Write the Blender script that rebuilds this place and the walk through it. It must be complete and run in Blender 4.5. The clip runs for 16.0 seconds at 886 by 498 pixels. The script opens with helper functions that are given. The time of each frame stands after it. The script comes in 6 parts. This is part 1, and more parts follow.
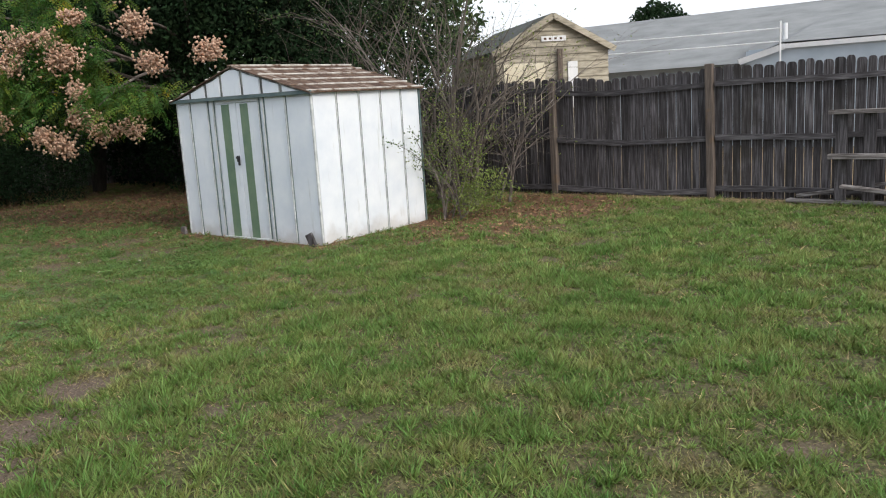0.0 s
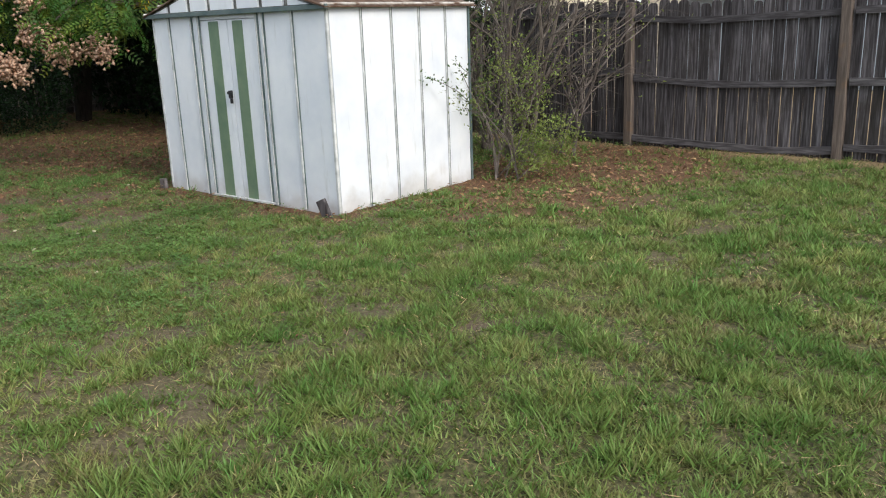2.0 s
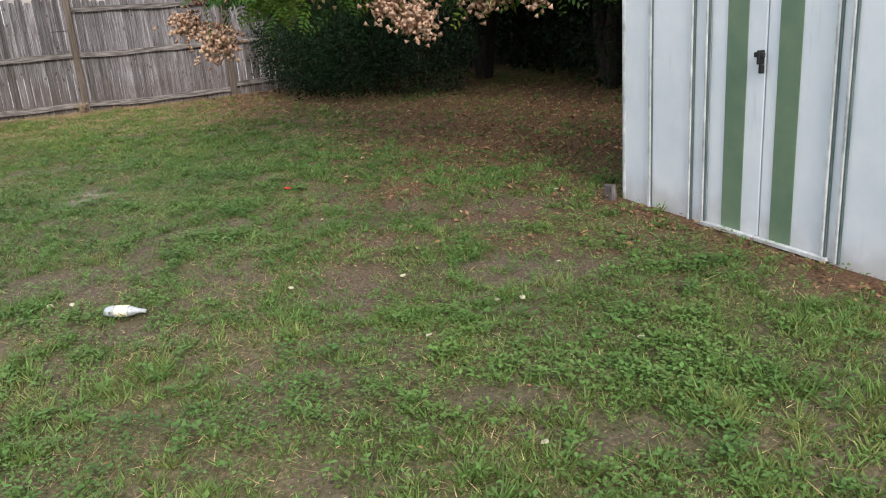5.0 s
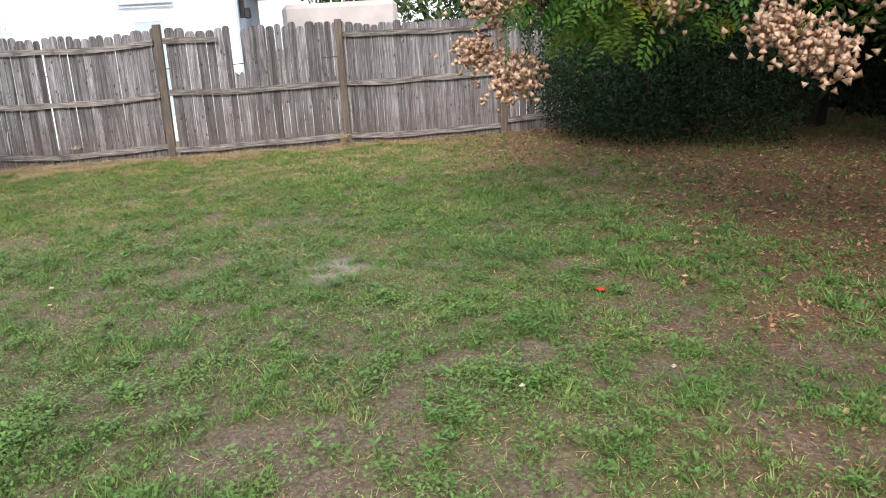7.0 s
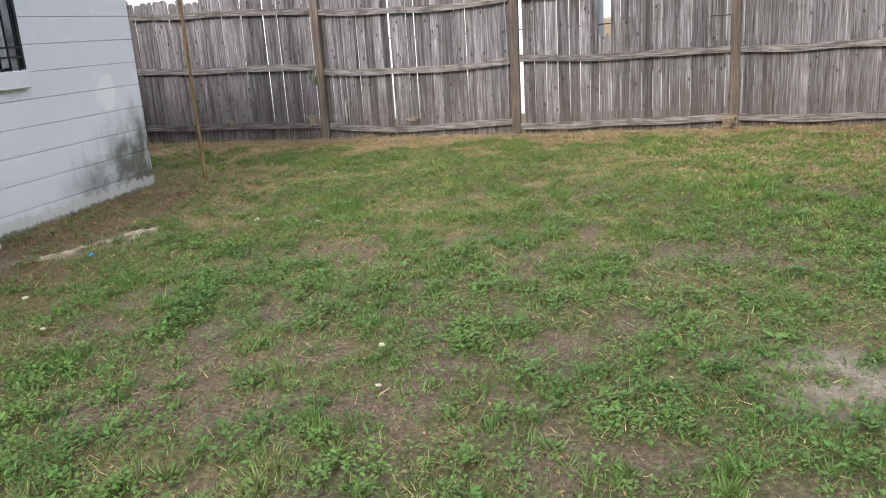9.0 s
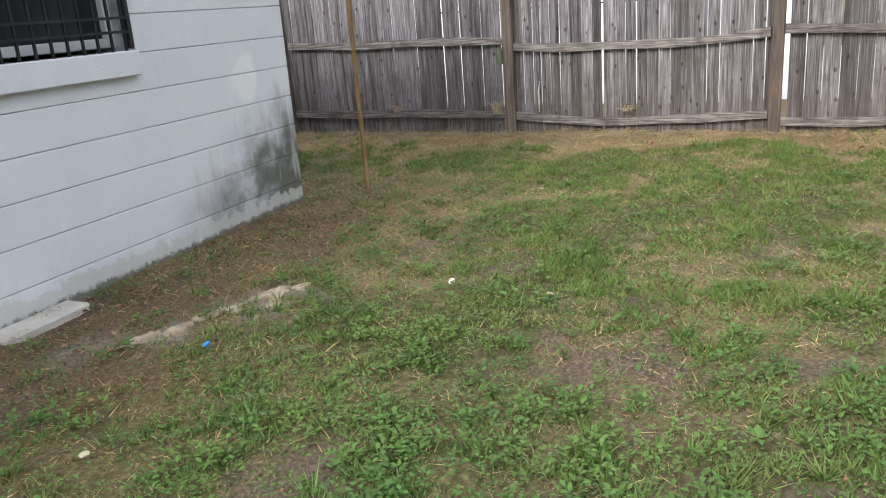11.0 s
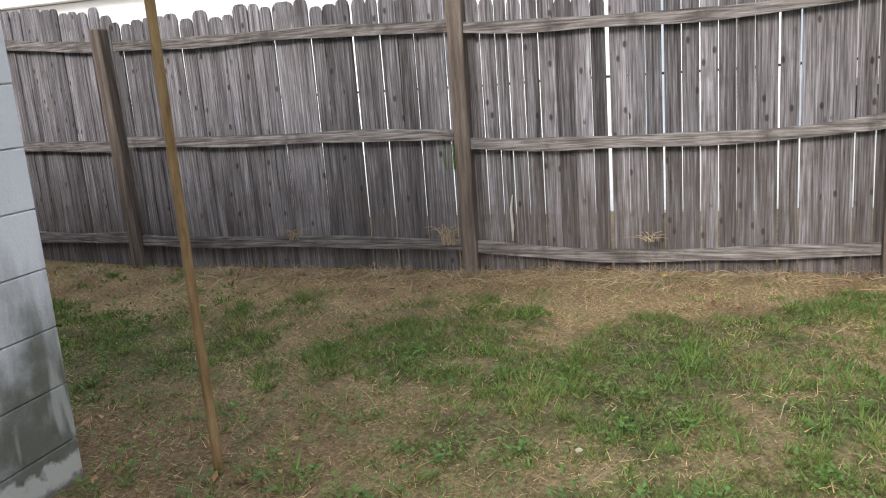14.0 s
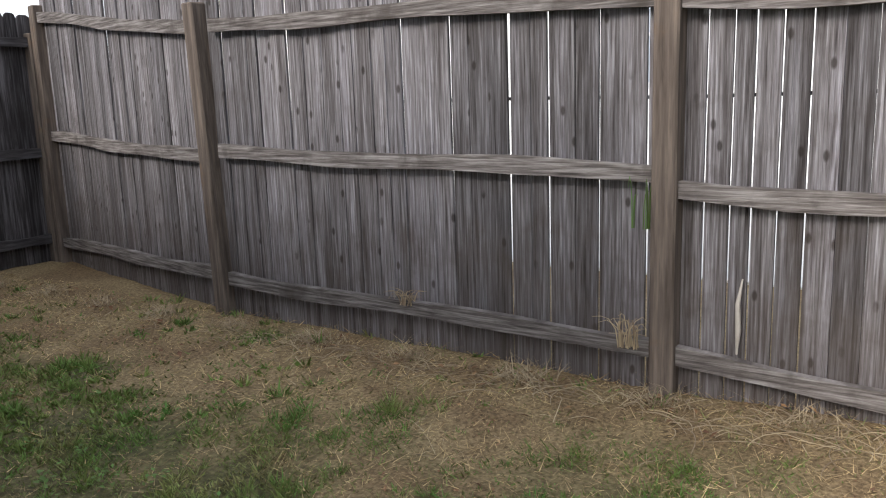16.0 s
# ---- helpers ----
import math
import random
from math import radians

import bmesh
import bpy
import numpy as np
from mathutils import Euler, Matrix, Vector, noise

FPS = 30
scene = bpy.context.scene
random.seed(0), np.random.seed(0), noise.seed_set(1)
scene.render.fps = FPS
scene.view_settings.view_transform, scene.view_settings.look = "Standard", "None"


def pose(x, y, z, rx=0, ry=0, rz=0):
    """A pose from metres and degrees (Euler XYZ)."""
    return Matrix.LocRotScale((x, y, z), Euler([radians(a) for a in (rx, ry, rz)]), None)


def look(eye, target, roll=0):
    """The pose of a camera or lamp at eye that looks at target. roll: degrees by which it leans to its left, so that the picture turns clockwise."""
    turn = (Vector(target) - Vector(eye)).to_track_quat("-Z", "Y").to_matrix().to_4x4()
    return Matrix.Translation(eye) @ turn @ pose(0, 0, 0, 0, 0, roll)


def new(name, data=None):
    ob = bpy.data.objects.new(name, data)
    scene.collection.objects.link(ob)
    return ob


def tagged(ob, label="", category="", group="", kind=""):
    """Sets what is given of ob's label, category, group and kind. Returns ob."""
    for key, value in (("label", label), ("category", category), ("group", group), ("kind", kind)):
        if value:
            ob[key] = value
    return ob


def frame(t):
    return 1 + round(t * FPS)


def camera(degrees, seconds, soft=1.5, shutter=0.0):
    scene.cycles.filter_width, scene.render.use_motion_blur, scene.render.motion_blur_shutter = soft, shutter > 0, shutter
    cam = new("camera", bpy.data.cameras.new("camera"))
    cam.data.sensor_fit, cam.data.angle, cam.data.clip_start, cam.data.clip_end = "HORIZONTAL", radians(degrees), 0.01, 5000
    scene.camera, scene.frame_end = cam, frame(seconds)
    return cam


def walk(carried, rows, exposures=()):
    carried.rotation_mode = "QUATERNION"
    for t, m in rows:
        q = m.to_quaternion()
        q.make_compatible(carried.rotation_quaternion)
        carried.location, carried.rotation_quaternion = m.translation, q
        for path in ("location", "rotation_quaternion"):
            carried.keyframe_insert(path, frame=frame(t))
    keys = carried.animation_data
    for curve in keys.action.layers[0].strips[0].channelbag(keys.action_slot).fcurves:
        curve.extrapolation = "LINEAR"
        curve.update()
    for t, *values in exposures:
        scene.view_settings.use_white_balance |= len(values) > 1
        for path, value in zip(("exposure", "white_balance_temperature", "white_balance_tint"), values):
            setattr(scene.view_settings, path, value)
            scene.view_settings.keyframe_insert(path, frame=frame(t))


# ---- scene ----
cam = camera(57.3, 16.0, soft=1.1)
PATH = [
    (0, (-0.763, 1.565, 1.509), (-1.982, 3.11, 1.147), -3.5),
    (0.5, (-1.161, 2.008, 1.49), (-2.319, 3.573, 1.031), -1.4),
    (1, (-1.569, 2.405, 1.492), (-2.782, 3.923, 1.018), -2.1),
    (1.5, (-2.015, 2.77, 1.514), (-3.233, 4.258, 0.964), -2.3),
    (2, (-2.435, 3.163, 1.502), (-3.663, 4.648, 0.97), -2.1),
    (2.5, (-2.926, 3.447, 1.475), (-4.151, 4.935, 0.942), -2.3),
    (3, (-3.384, 3.736, 1.433), (-4.709, 5.125, 0.869), -3.8),
    (3.5, (-3.906, 3.943, 1.406), (-5.347, 5.202, 0.824), -2.7),
    (4, (-4.418, 4.125, 1.413), (-5.94, 5.278, 0.817), -3.0),
    (4.2, (-4.64, 4.216, 1.379), (-6.23, 5.271, 0.78), -3.8),
    (6.3, (-6.852, 4.605, 1.427), (-8.663, 5.22, 0.843), -3.2),
    (6.5, (-7.058, 4.612, 1.392), (-8.889, 5.176, 0.821), -3.6),
    (7, (-7.604, 4.573, 1.377), (-9.523, 4.827, 0.875), -3.5),
    (7.5, (-8.181, 4.444, 1.353), (-10.118, 4.675, 0.914), -2.2),
    (8, (-8.758, 4.297, 1.331), (-10.683, 4.308, 0.789), -1.9),
    (8.5, (-9.248, 4.045, 1.338), (-11.161, 3.879, 0.78), -3.2),
    (9, (-9.72, 3.838, 1.292), (-11.59, 3.367, 0.763), -3.7),
    (9.3, (-10.018, 3.668, 1.274), (-11.825, 2.971, 0.777), -5.5),
    (9.5, (-10.217, 3.554, 1.272), (-11.994, 2.811, 0.734), -4.4),
    (10, (-10.68, 3.247, 1.267), (-12.44, 2.488, 0.697), -4.2),
    (10.2, (-10.909, 3.124, 1.259), (-12.652, 2.33, 0.683), -4.2),
    (12.3, (-12.644, 1.977, 1.338), (-14.428, 1.293, 0.746), -6.0),
    (12.5, (-12.863, 1.914, 1.303), (-14.673, 1.297, 0.717), -6.4),
    (13, (-13.382, 1.749, 1.302), (-15.206, 1.169, 0.723), -5.7),
    (13.5, (-13.891, 1.575, 1.323), (-15.735, 1.03, 0.773), -4.4),
    (13.9, (-14.308, 1.455, 1.292), (-16.17, 0.864, 0.866), -4.2),
    (14, (-14.375, 1.415, 1.288), (-16.235, 0.815, 0.864), -4.3),
    (14.5, (-14.873, 1.226, 1.264), (-16.705, 0.551, 0.831), -4.1),
    (15, (-15.327, 1.166, 1.26), (-17.159, 0.495, 0.82), -4.1),
    (15.5, (-15.807, 1.124, 1.274), (-17.55, 0.239, 0.851), -4.7),
    (16, (-16.227, 0.957, 1.229), (-17.881, -0.103, 0.855), -1.9),
]
walk(cam, [(t, look(eye, target, roll)) for t, eye, target, roll in PATH],
     exposures=[(0, 0.35), (2, 0.5), (4.2, 0.5), (7, 0.94), (8.5, 0.88), (10, 0.82), (12.5, 0.82), (14, 0.65), (15, 0.54), (16, 0.66)])

# world, sun
world = bpy.data.worlds.new("sky")
scene.world = world
world.use_nodes = True
wn = world.node_tree
sky = wn.nodes.new("ShaderNodeTexSky")
sky.sky_type, sky.sun_disc = "NISHITA", False
sky.sun_elevation, sky.sun_rotation = radians(34), radians(100)
sky.air_density, sky.dust_density, sky.ozone_density = 1.0, 6.0, 1.0
haze = wn.nodes.new("ShaderNodeMixRGB")
haze.inputs[0].default_value = 0.72
haze.inputs[2].default_value = (8.45, 8.92, 9.6, 1)
wn.links.new(sky.outputs[0], haze.inputs[1])
wn.links.new(haze.outputs[0], wn.nodes["Background"].inputs[0])
wn.nodes["Background"].inputs[1].default_value = 0.131

sun_data = bpy.data.lights.new("sun", "SUN")
sun_data.energy, sun_data.angle, sun_data.color = 1.5, radians(18), (1.0, 0.94, 0.86)
sun = new("sun", sun_data)
sun.matrix_world = look((12, -2.1, 8.2), (0, 0, 0))


# ---- materials ----
def ramp(nt, fac, stops):
    r = nt.nodes.new("ShaderNodeValToRGB")
    el = r.color_ramp.elements
    while len(el) < len(stops):
        el.new(0.5)
    for e, (p, c) in zip(el, stops):
        e.position, e.color = p, (*c, 1)
    nt.links.new(fac, r.inputs[0])
    return r.outputs[0]


def noise_tex(nt, vec, scale, detail=5.0, rough=0.6):
    n = nt.nodes.new("ShaderNodeTexNoise")
    n.inputs["Scale"].default_value, n.inputs["Detail"].default_value, n.inputs["Roughness"].default_value = scale, detail, rough
    nt.links.new(vec, n.inputs["Vector"])
    return n.outputs["Fac"]


def mixc(nt, fac, a, b, how="MIX"):
    m = nt.nodes.new("ShaderNodeMixRGB")
    m.blend_type = how
    for k, v in ((0, fac), (1, a), (2, b)):
        if isinstance(v, (int, float)):
            m.inputs[k].default_value = v
        elif isinstance(v, tuple):
            m.inputs[k].default_value = (*v, 1)
        else:
            nt.links.new(v, m.inputs[k])
    return m.outputs[0]


def mth(nt, op, a, b=0.0, clamp=False):
    m = nt.nodes.new("ShaderNodeMath")
    m.operation, m.use_clamp = op, clamp
    for k, v in ((0, a), (1, b)):
        if isinstance(v, (int, float)):
            m.inputs[k].default_value = v
        else:
            nt.links.new(v, m.inputs[k])
    return m.outputs[0]


def step(nt, v, lo, hi):
    m = nt.nodes.new("ShaderNodeMapRange")
    m.interpolation_type = "SMOOTHSTEP"
    nt.links.new(v, m.inputs["Value"])
    m.inputs["From Min"].default_value, m.inputs["From Max"].default_value = lo, hi
    return m.outputs["Result"]


def mat(name, stops, scale=6.0, stretch=(1, 1, 1), rough=0.8, bump=0.3, bump_scale=40.0, stain=None, stain_scale=1.2, stain_at=(0.5, 0.7),
        stain_amount=0.8, rand=0.0, island=0.0, translucent=0.0, metal=0.0, spec=0.3, hue=0.0, more=None):
    m = bpy.data.materials.new(name)
    m.use_nodes = True
    nt = m.node_tree
    b = nt.nodes["Principled BSDF"]
    geo = nt.nodes.new("ShaderNodeNewGeometry")
    pos = geo.outputs["Position"]
    if rand:
        info = nt.nodes.new("ShaderNodeObjectInfo")
        sh = nt.nodes.new("ShaderNodeVectorMath")
        sh.operation = "MULTIPLY_ADD"
        comb = nt.nodes.new("ShaderNodeCombineXYZ")
        for k in range(3):
            nt.links.new(info.outputs["Random"], comb.inputs[k])
        nt.links.new(comb.outputs[0], sh.inputs[0])
        sh.inputs[1].default_value = (37, 53, 71)
        nt.links.new(pos, sh.inputs[2])
        shifted = sh.outputs[0]
    else:
        shifted = pos
    mp = nt.nodes.new("ShaderNodeMapping")
    mp.inputs["Scale"].default_value = stretch
    nt.links.new(shifted, mp.inputs["Vector"])
    fac = noise_tex(nt, mp.outputs[0], scale)
    col = ramp(nt, fac, stops)
    if island:
        k = mth(nt, "MULTIPLY_ADD", geo.outputs["Random Per Island"], island)
        nt.nodes[-1].inputs[2].default_value = 1 - island / 2
        h = nt.nodes.new("ShaderNodeHueSaturation")
        nt.links.new(k, h.inputs["Value"])
        if hue:
            hh = mth(nt, "MULTIPLY_ADD", geo.outputs["Random Per Island"], hue)
            nt.nodes[-1].inputs[2].default_value = 0.5 - hue / 2
            nt.links.new(hh, h.inputs["Hue"])
        nt.links.new(col, h.inputs["Color"])
        col = h.outputs[0]
    if rand:
        k = mth(nt, "MULTIPLY_ADD", info.outputs["Random"], rand)
        nt.nodes[-1].inputs[2].default_value = 1 - rand / 2
        h = nt.nodes.new("ShaderNodeHueSaturation")
        nt.links.new(k, h.inputs["Value"])
        nt.links.new(col, h.inputs["Color"])
        col = h.outputs[0]
    if stain:
        f = step(nt, noise_tex(nt, pos, stain_scale, 6.0), *stain_at)
        f = mth(nt, "MULTIPLY", f, stain_amount)
        col = mixc(nt, f, col, stain)
    if more:
        col = more(nt, col, shifted if more is knots else pos)
    nt.links.new(col, b.inputs["Base Color"])
    b.inputs["Roughness"].default_value, b.inputs["Metallic"].default_value = rough, metal
    b.inputs["Specular IOR Level"].default_value = spec
    if bump:
        bp = nt.nodes.new("ShaderNodeBump")
        bp.inputs["Strength"].default_value, bp.inputs["Distance"].default_value = bump, 0.01
        mp2 = nt.nodes.new("ShaderNodeMapping")
        mp2.inputs["Scale"].default_value = stretch
        nt.links.new(shifted, mp2.inputs["Vector"])
        nt.links.new(noise_tex(nt, mp2.outputs[0], bump_scale, 4.0), bp.inputs["Height"])
        nt.links.new(bp.outputs[0], b.inputs["Normal"])
    if translucent:
        tr = nt.nodes.new("ShaderNodeBsdfTranslucent")
        nt.links.new(col, tr.inputs["Color"])
        mx = nt.nodes.new("ShaderNodeMixShader")
        mx.inputs[0].default_value = translucent
        nt.links.new(b.outputs[0], mx.inputs[1])
        nt.links.new(tr.outputs[0], mx.inputs[2])
        nt.links.new(mx.outputs[0], nt.nodes["Material Output"].inputs["Surface"])
    return m


def zpart(nt, pos, axis="Z"):
    s = nt.nodes.new("ShaderNodeSeparateXYZ")
    nt.links.new(pos, s.inputs[0])
    return s.outputs[axis]


def knots(nt, col, pos):
    # dark knots ringed by grain, then the browner foot of the board
    comb = nt.nodes.new("ShaderNodeCombineXYZ")
    along = mth(nt, "ADD", zpart(nt, pos, "X"), zpart(nt, pos, "Y"))
    nt.links.new(mth(nt, "MULTIPLY", along, 8.0), comb.inputs[0])
    nt.links.new(mth(nt, "MULTIPLY", zpart(nt, pos), 4.2), comb.inputs[1])
    v = nt.nodes.new("ShaderNodeTexVoronoi")
    v.voronoi_dimensions = "2D"
    v.inputs["Scale"].default_value = 1.0
    nt.links.new(comb.outputs[0], v.inputs["Vector"])
    k = mth(nt, "MULTIPLY", step(nt, v.outputs["Distance"], 0.12, 0.05), step(nt, noise_tex(nt, pos, 3.0, 1.0), 0.48, 0.56))
    col = mixc(nt, mth(nt, "MULTIPLY", k, 0.8), col, (0.035, 0.028, 0.025))
    mp = nt.nodes.new("ShaderNodeMapping")
    mp.inputs["Scale"].default_value = (9, 9, 0.22)
    nt.links.new(pos, mp.inputs["Vector"])
    hair = noise_tex(nt, mp.outputs[0], 22.0, 3.0, 0.7)
    broad = noise_tex(nt, mp.outputs[0], 2.2, 4.0, 0.6)
    col = mixc(nt, 1.0, col, ramp(nt, broad, [(0.36, (0.55, 0.53, 0.52)), (0.52, (1.0, 1.0, 1.0)), (0.68, (1.16, 1.16, 1.2))]), "MULTIPLY")
    col = mixc(nt, 1.0, col, ramp(nt, hair, [(0.34, (0.76, 0.75, 0.75)), (0.5, (1.0, 1.0, 1.0)), (0.66, (1.1, 1.1, 1.12))]), "MULTIPLY")
    geo = nt.nodes.new("ShaderNodeNewGeometry")
    return brown_foot(nt, col, geo.outputs["Position"])


def brown_foot(nt, col, pos):
    # darker brown towards the foot of the boards, with an uneven edge
    z = zpart(nt, pos)
    n = noise_tex(nt, pos, 5.0)
    f = step(nt, mth(nt, "SUBTRACT", mth(nt, "MULTIPLY", n, 1.4), z), -0.25, 0.65)
    return mixc(nt, mth(nt, "MULTIPLY", f, 0.38), col, (0.1, 0.076, 0.06))


GREY_WOOD = mat("weathered grey pine", [(0.28, (0.04, 0.035, 0.037)), (0.4, (0.125, 0.115, 0.12)), (0.55, (0.215, 0.207, 0.222)), (0.7, (0.37, 0.363, 0.39))], scale=11, stretch=(9, 9, 0.3),
                rough=0.9, bump=0.8, bump_scale=22, stain=(0.075, 0.064, 0.06), stain_scale=5.0, stain_at=(0.52, 0.72), stain_amount=0.35, rand=0.85, more=knots)
DARK_WOOD = mat("blackened and shade-dark weathered pine", [(0.3, (0.018, 0.016, 0.017)), (0.48, (0.055, 0.05, 0.053)), (0.7, (0.15, 0.142, 0.152))], scale=9, stretch=(6, 6, 0.3),
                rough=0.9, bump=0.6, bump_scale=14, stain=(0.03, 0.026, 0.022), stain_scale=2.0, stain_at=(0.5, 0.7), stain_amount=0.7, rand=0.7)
RAIL_WOOD = mat("weathered rail pine", [(0.3, (0.045, 0.038, 0.036)), (0.48, (0.16, 0.143, 0.138)), (0.7, (0.36, 0.34, 0.335))], scale=6, stretch=(0.7, 0.7, 14),
                rough=0.9, bump=0.6, bump_scale=16, stain=(0.06, 0.05, 0.045), stain_scale=4, stain_amount=0.7, rand=0.3)
RAIL_DARK = mat("blackened and shade-dark rail pine", [(0.3, (0.03, 0.027, 0.028)), (0.5, (0.07, 0.065, 0.07)), (0.72, (0.15, 0.145, 0.15))], scale=8, stretch=(0.5, 0.5, 5), rough=0.9,
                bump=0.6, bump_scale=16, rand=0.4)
POST_WOOD = mat("weathered post timber", [(0.25, (0.055, 0.042, 0.036)), (0.5, (0.13, 0.105, 0.09)), (0.75, (0.235, 0.19, 0.16))], scale=6, stretch=(6, 6, 0.4),
                rough=0.9, bump=0.6, bump_scale=16, stain=(0.2, 0.12, 0.06), stain_scale=3, stain_at=(0.6, 0.75), stain_amount=0.5, rand=0.3)


def shed_dirt(nt, col, pos):
    z = zpart(nt, pos)
    n = noise_tex(nt, pos, 4.0)
    f = step(nt, mth(nt, "SUBTRACT", mth(nt, "MULTIPLY", n, 0.45), z), 0.0, 0.28)
    col = mixc(nt, mth(nt, "MULTIPLY", f, 0.4), col, (0.26, 0.20, 0.13))
    mp = nt.nodes.new("ShaderNodeMapping")
    mp.inputs["Scale"].default_value = (9, 9, 1.2)
    nt.links.new(pos, mp.inputs["Vector"])
    g = step(nt, noise_tex(nt, mp.outputs[0], 1.6, 6.0), 0.6, 0.78)
    return mixc(nt, mth(nt, "MULTIPLY", g, 0.35), col, (0.30, 0.31, 0.27))


SHED_WHITE = mat("chalky white sheet steel", [(0.3, (0.62, 0.67, 0.74)), (0.6, (0.71, 0.75, 0.80)), (0.8, (0.76, 0.79, 0.83))], scale=3, rough=0.5, bump=0.06, bump_scale=6, spec=0.4, more=shed_dirt)
SHED_GREEN = mat("faded green sheet steel", [(0.3, (0.10, 0.17, 0.115)), (0.7, (0.17, 0.24, 0.155))], scale=4, rough=0.5, bump=0.05, spec=0.4)
SHED_TEAL = mat("dark green seam paint", [(0.3, (0.05, 0.085, 0.09)), (0.7, (0.13, 0.17, 0.17))], scale=5, rough=0.6, bump=0.1)
SHED_SEAM = mat("grimy white steel seam", [(0.3, (0.3, 0.32, 0.33)), (0.7, (0.68, 0.7, 0.71))], scale=9, rough=0.6, bump=0.1)
SHED_GABLE = mat("mildewed steel", [(0.3, (0.05, 0.05, 0.045)), (0.5, (0.13, 0.135, 0.125)), (0.65, (0.4, 0.41, 0.38))], scale=5, stretch=(3, 3, 1), rough=0.7, bump=0.1)
RUST = mat("rusty roof steel", [(0.36, (0.05, 0.028, 0.02)), (0.55, (0.12, 0.075, 0.052)), (0.7, (0.3, 0.26, 0.225))], scale=6, stretch=(0.5, 2.5, 1), rough=0.85, bump=0.4, bump_scale=40)
RUST_RIB = mat("chalky roof rib", [(0.38, (0.13, 0.085, 0.06)), (0.46, (0.36, 0.33, 0.30)), (0.62, (0.54, 0.53, 0.5))], scale=7, rough=0.7, bump=0.2)
BLACK = mat("black iron", [(0.3, (0.012, 0.013, 0.016)), (0.7, (0.03, 0.03, 0.034))], rough=0.5, bump=0.1)


def block_mould(nt, col, pos):
    # mildew low down by the end of the wall, dirt splash along the foot
    z, x = zpart(nt, pos), zpart(nt, pos, "X")
    n = noise_tex(nt, pos, 2.6, 7.0)
    mp = nt.nodes.new("ShaderNodeMapping")
    mp.inputs["Scale"].default_value = (7, 7, 1.3)
    nt.links.new(pos, mp.inputs["Vector"])
    streak = noise_tex(nt, mp.outputs[0], 1.5, 5.0)
    far = step(nt, x, -14.9, -16.2)
    top = mth(nt, "MULTIPLY_ADD", far, 0.62)
    nt.nodes[-1].inputs[2].default_value = 0.0
    lim = mth(nt, "ADD", top, mth(nt, "MULTIPLY", mth(nt, "SUBTRACT", streak, 0.5), 0.7))
    f = step(nt, mth(nt, "SUBTRACT", lim, z), -0.25, 0.2)
    f = mth(nt, "MULTIPLY", f, step(nt, n, 0.25, 0.6))
    f = mth(nt, "MULTIPLY", f, mth(nt, "ADD", 0.3, mth(nt, "MULTIPLY", far, 0.68)))
    col = mixc(nt, f, col, (0.13, 0.135, 0.11))
    spots = mth(nt, "MULTIPLY", step(nt, noise_tex(nt, pos, 11.0, 6.0), 0.5, 0.62), mth(nt, "MULTIPLY", far, step(nt, z, 0.4, 0.0)))
    col = mixc(nt, mth(nt, "MULTIPLY", spots, 0.7), col, (0.06, 0.065, 0.055))
    low = step(nt, mth(nt, "SUBTRACT", mth(nt, "MULTIPLY", noise_tex(nt, pos, 12.0), 0.26), z), 0.0, 0.04)
    col = mixc(nt, mth(nt, "MULTIPLY", low, 0.8), col, (0.58, 0.58, 0.55))
    foot = step(nt, mth(nt, "SUBTRACT", mth(nt, "MULTIPLY", noise_tex(nt, pos, 20.0), 0.09), z), 0.0, 0.03)
    col = mixc(nt, mth(nt, "MULTIPLY", foot, 0.8), col, (0.09, 0.075, 0.06))
    pale = step(nt, noise_tex(nt, mp.outputs[0], 0.9, 3.0), 0.6, 0.66)
    col = mixc(nt, mth(nt, "MULTIPLY", pale, 0.35), col, (0.8, 0.81, 0.81))
    dx = mth(nt, "MULTIPLY", mth(nt, "ADD", x, 15.97), 1.1)
    dz = mth(nt, "MULTIPLY", mth(nt, "SUBTRACT", z, 0.93), 0.9)
    r = mth(nt, "SQRT", mth(nt, "ADD", mth(nt, "MULTIPLY", dx, dx), mth(nt, "MULTIPLY", dz, dz)))
    r = mth(nt, "ADD", r, mth(nt, "MULTIPLY", mth(nt, "SUBTRACT", noise_tex(nt, pos, 6.0), 0.5), 0.2))
    return mixc(nt, mth(nt, "MULTIPLY", step(nt, r, 0.17, 0.12), 0.75), col, (0.86, 0.87, 0.87))


BLOCK_PAINT = mat("pale grey masonry paint", [(0.3, (0.70, 0.71, 0.77)), (0.7, (0.78, 0.79, 0.84))], scale=1.5, rough=0.75, bump=0.35, bump_scale=90, more=block_mould)
MORTAR = mat("mortar bed", [(0.36, (0.26, 0.26, 0.28)), (0.52, (0.62, 0.63, 0.68))], scale=4, rough=0.9, bump=0.5, bump_scale=90)
WHITE_TRIM = mat("white trim paint", [(0.3, (0.62, 0.64, 0.67)), (0.7, (0.72, 0.73, 0.75))], scale=5, rough=0.6, bump=0.1)
WHITE_WALL = mat("white painted wall", [(0.3, (0.76, 0.78, 0.8)), (0.7, (0.82, 0.83, 0.84))], scale=2, rough=0.8, bump=0.1)
BLUEGREY = mat("blue grey wall paint, also shaded white wall", [(0.3, (0.34, 0.40, 0.47)), (0.7, (0.42, 0.48, 0.55))], scale=2, rough=0.8, bump=0.1)
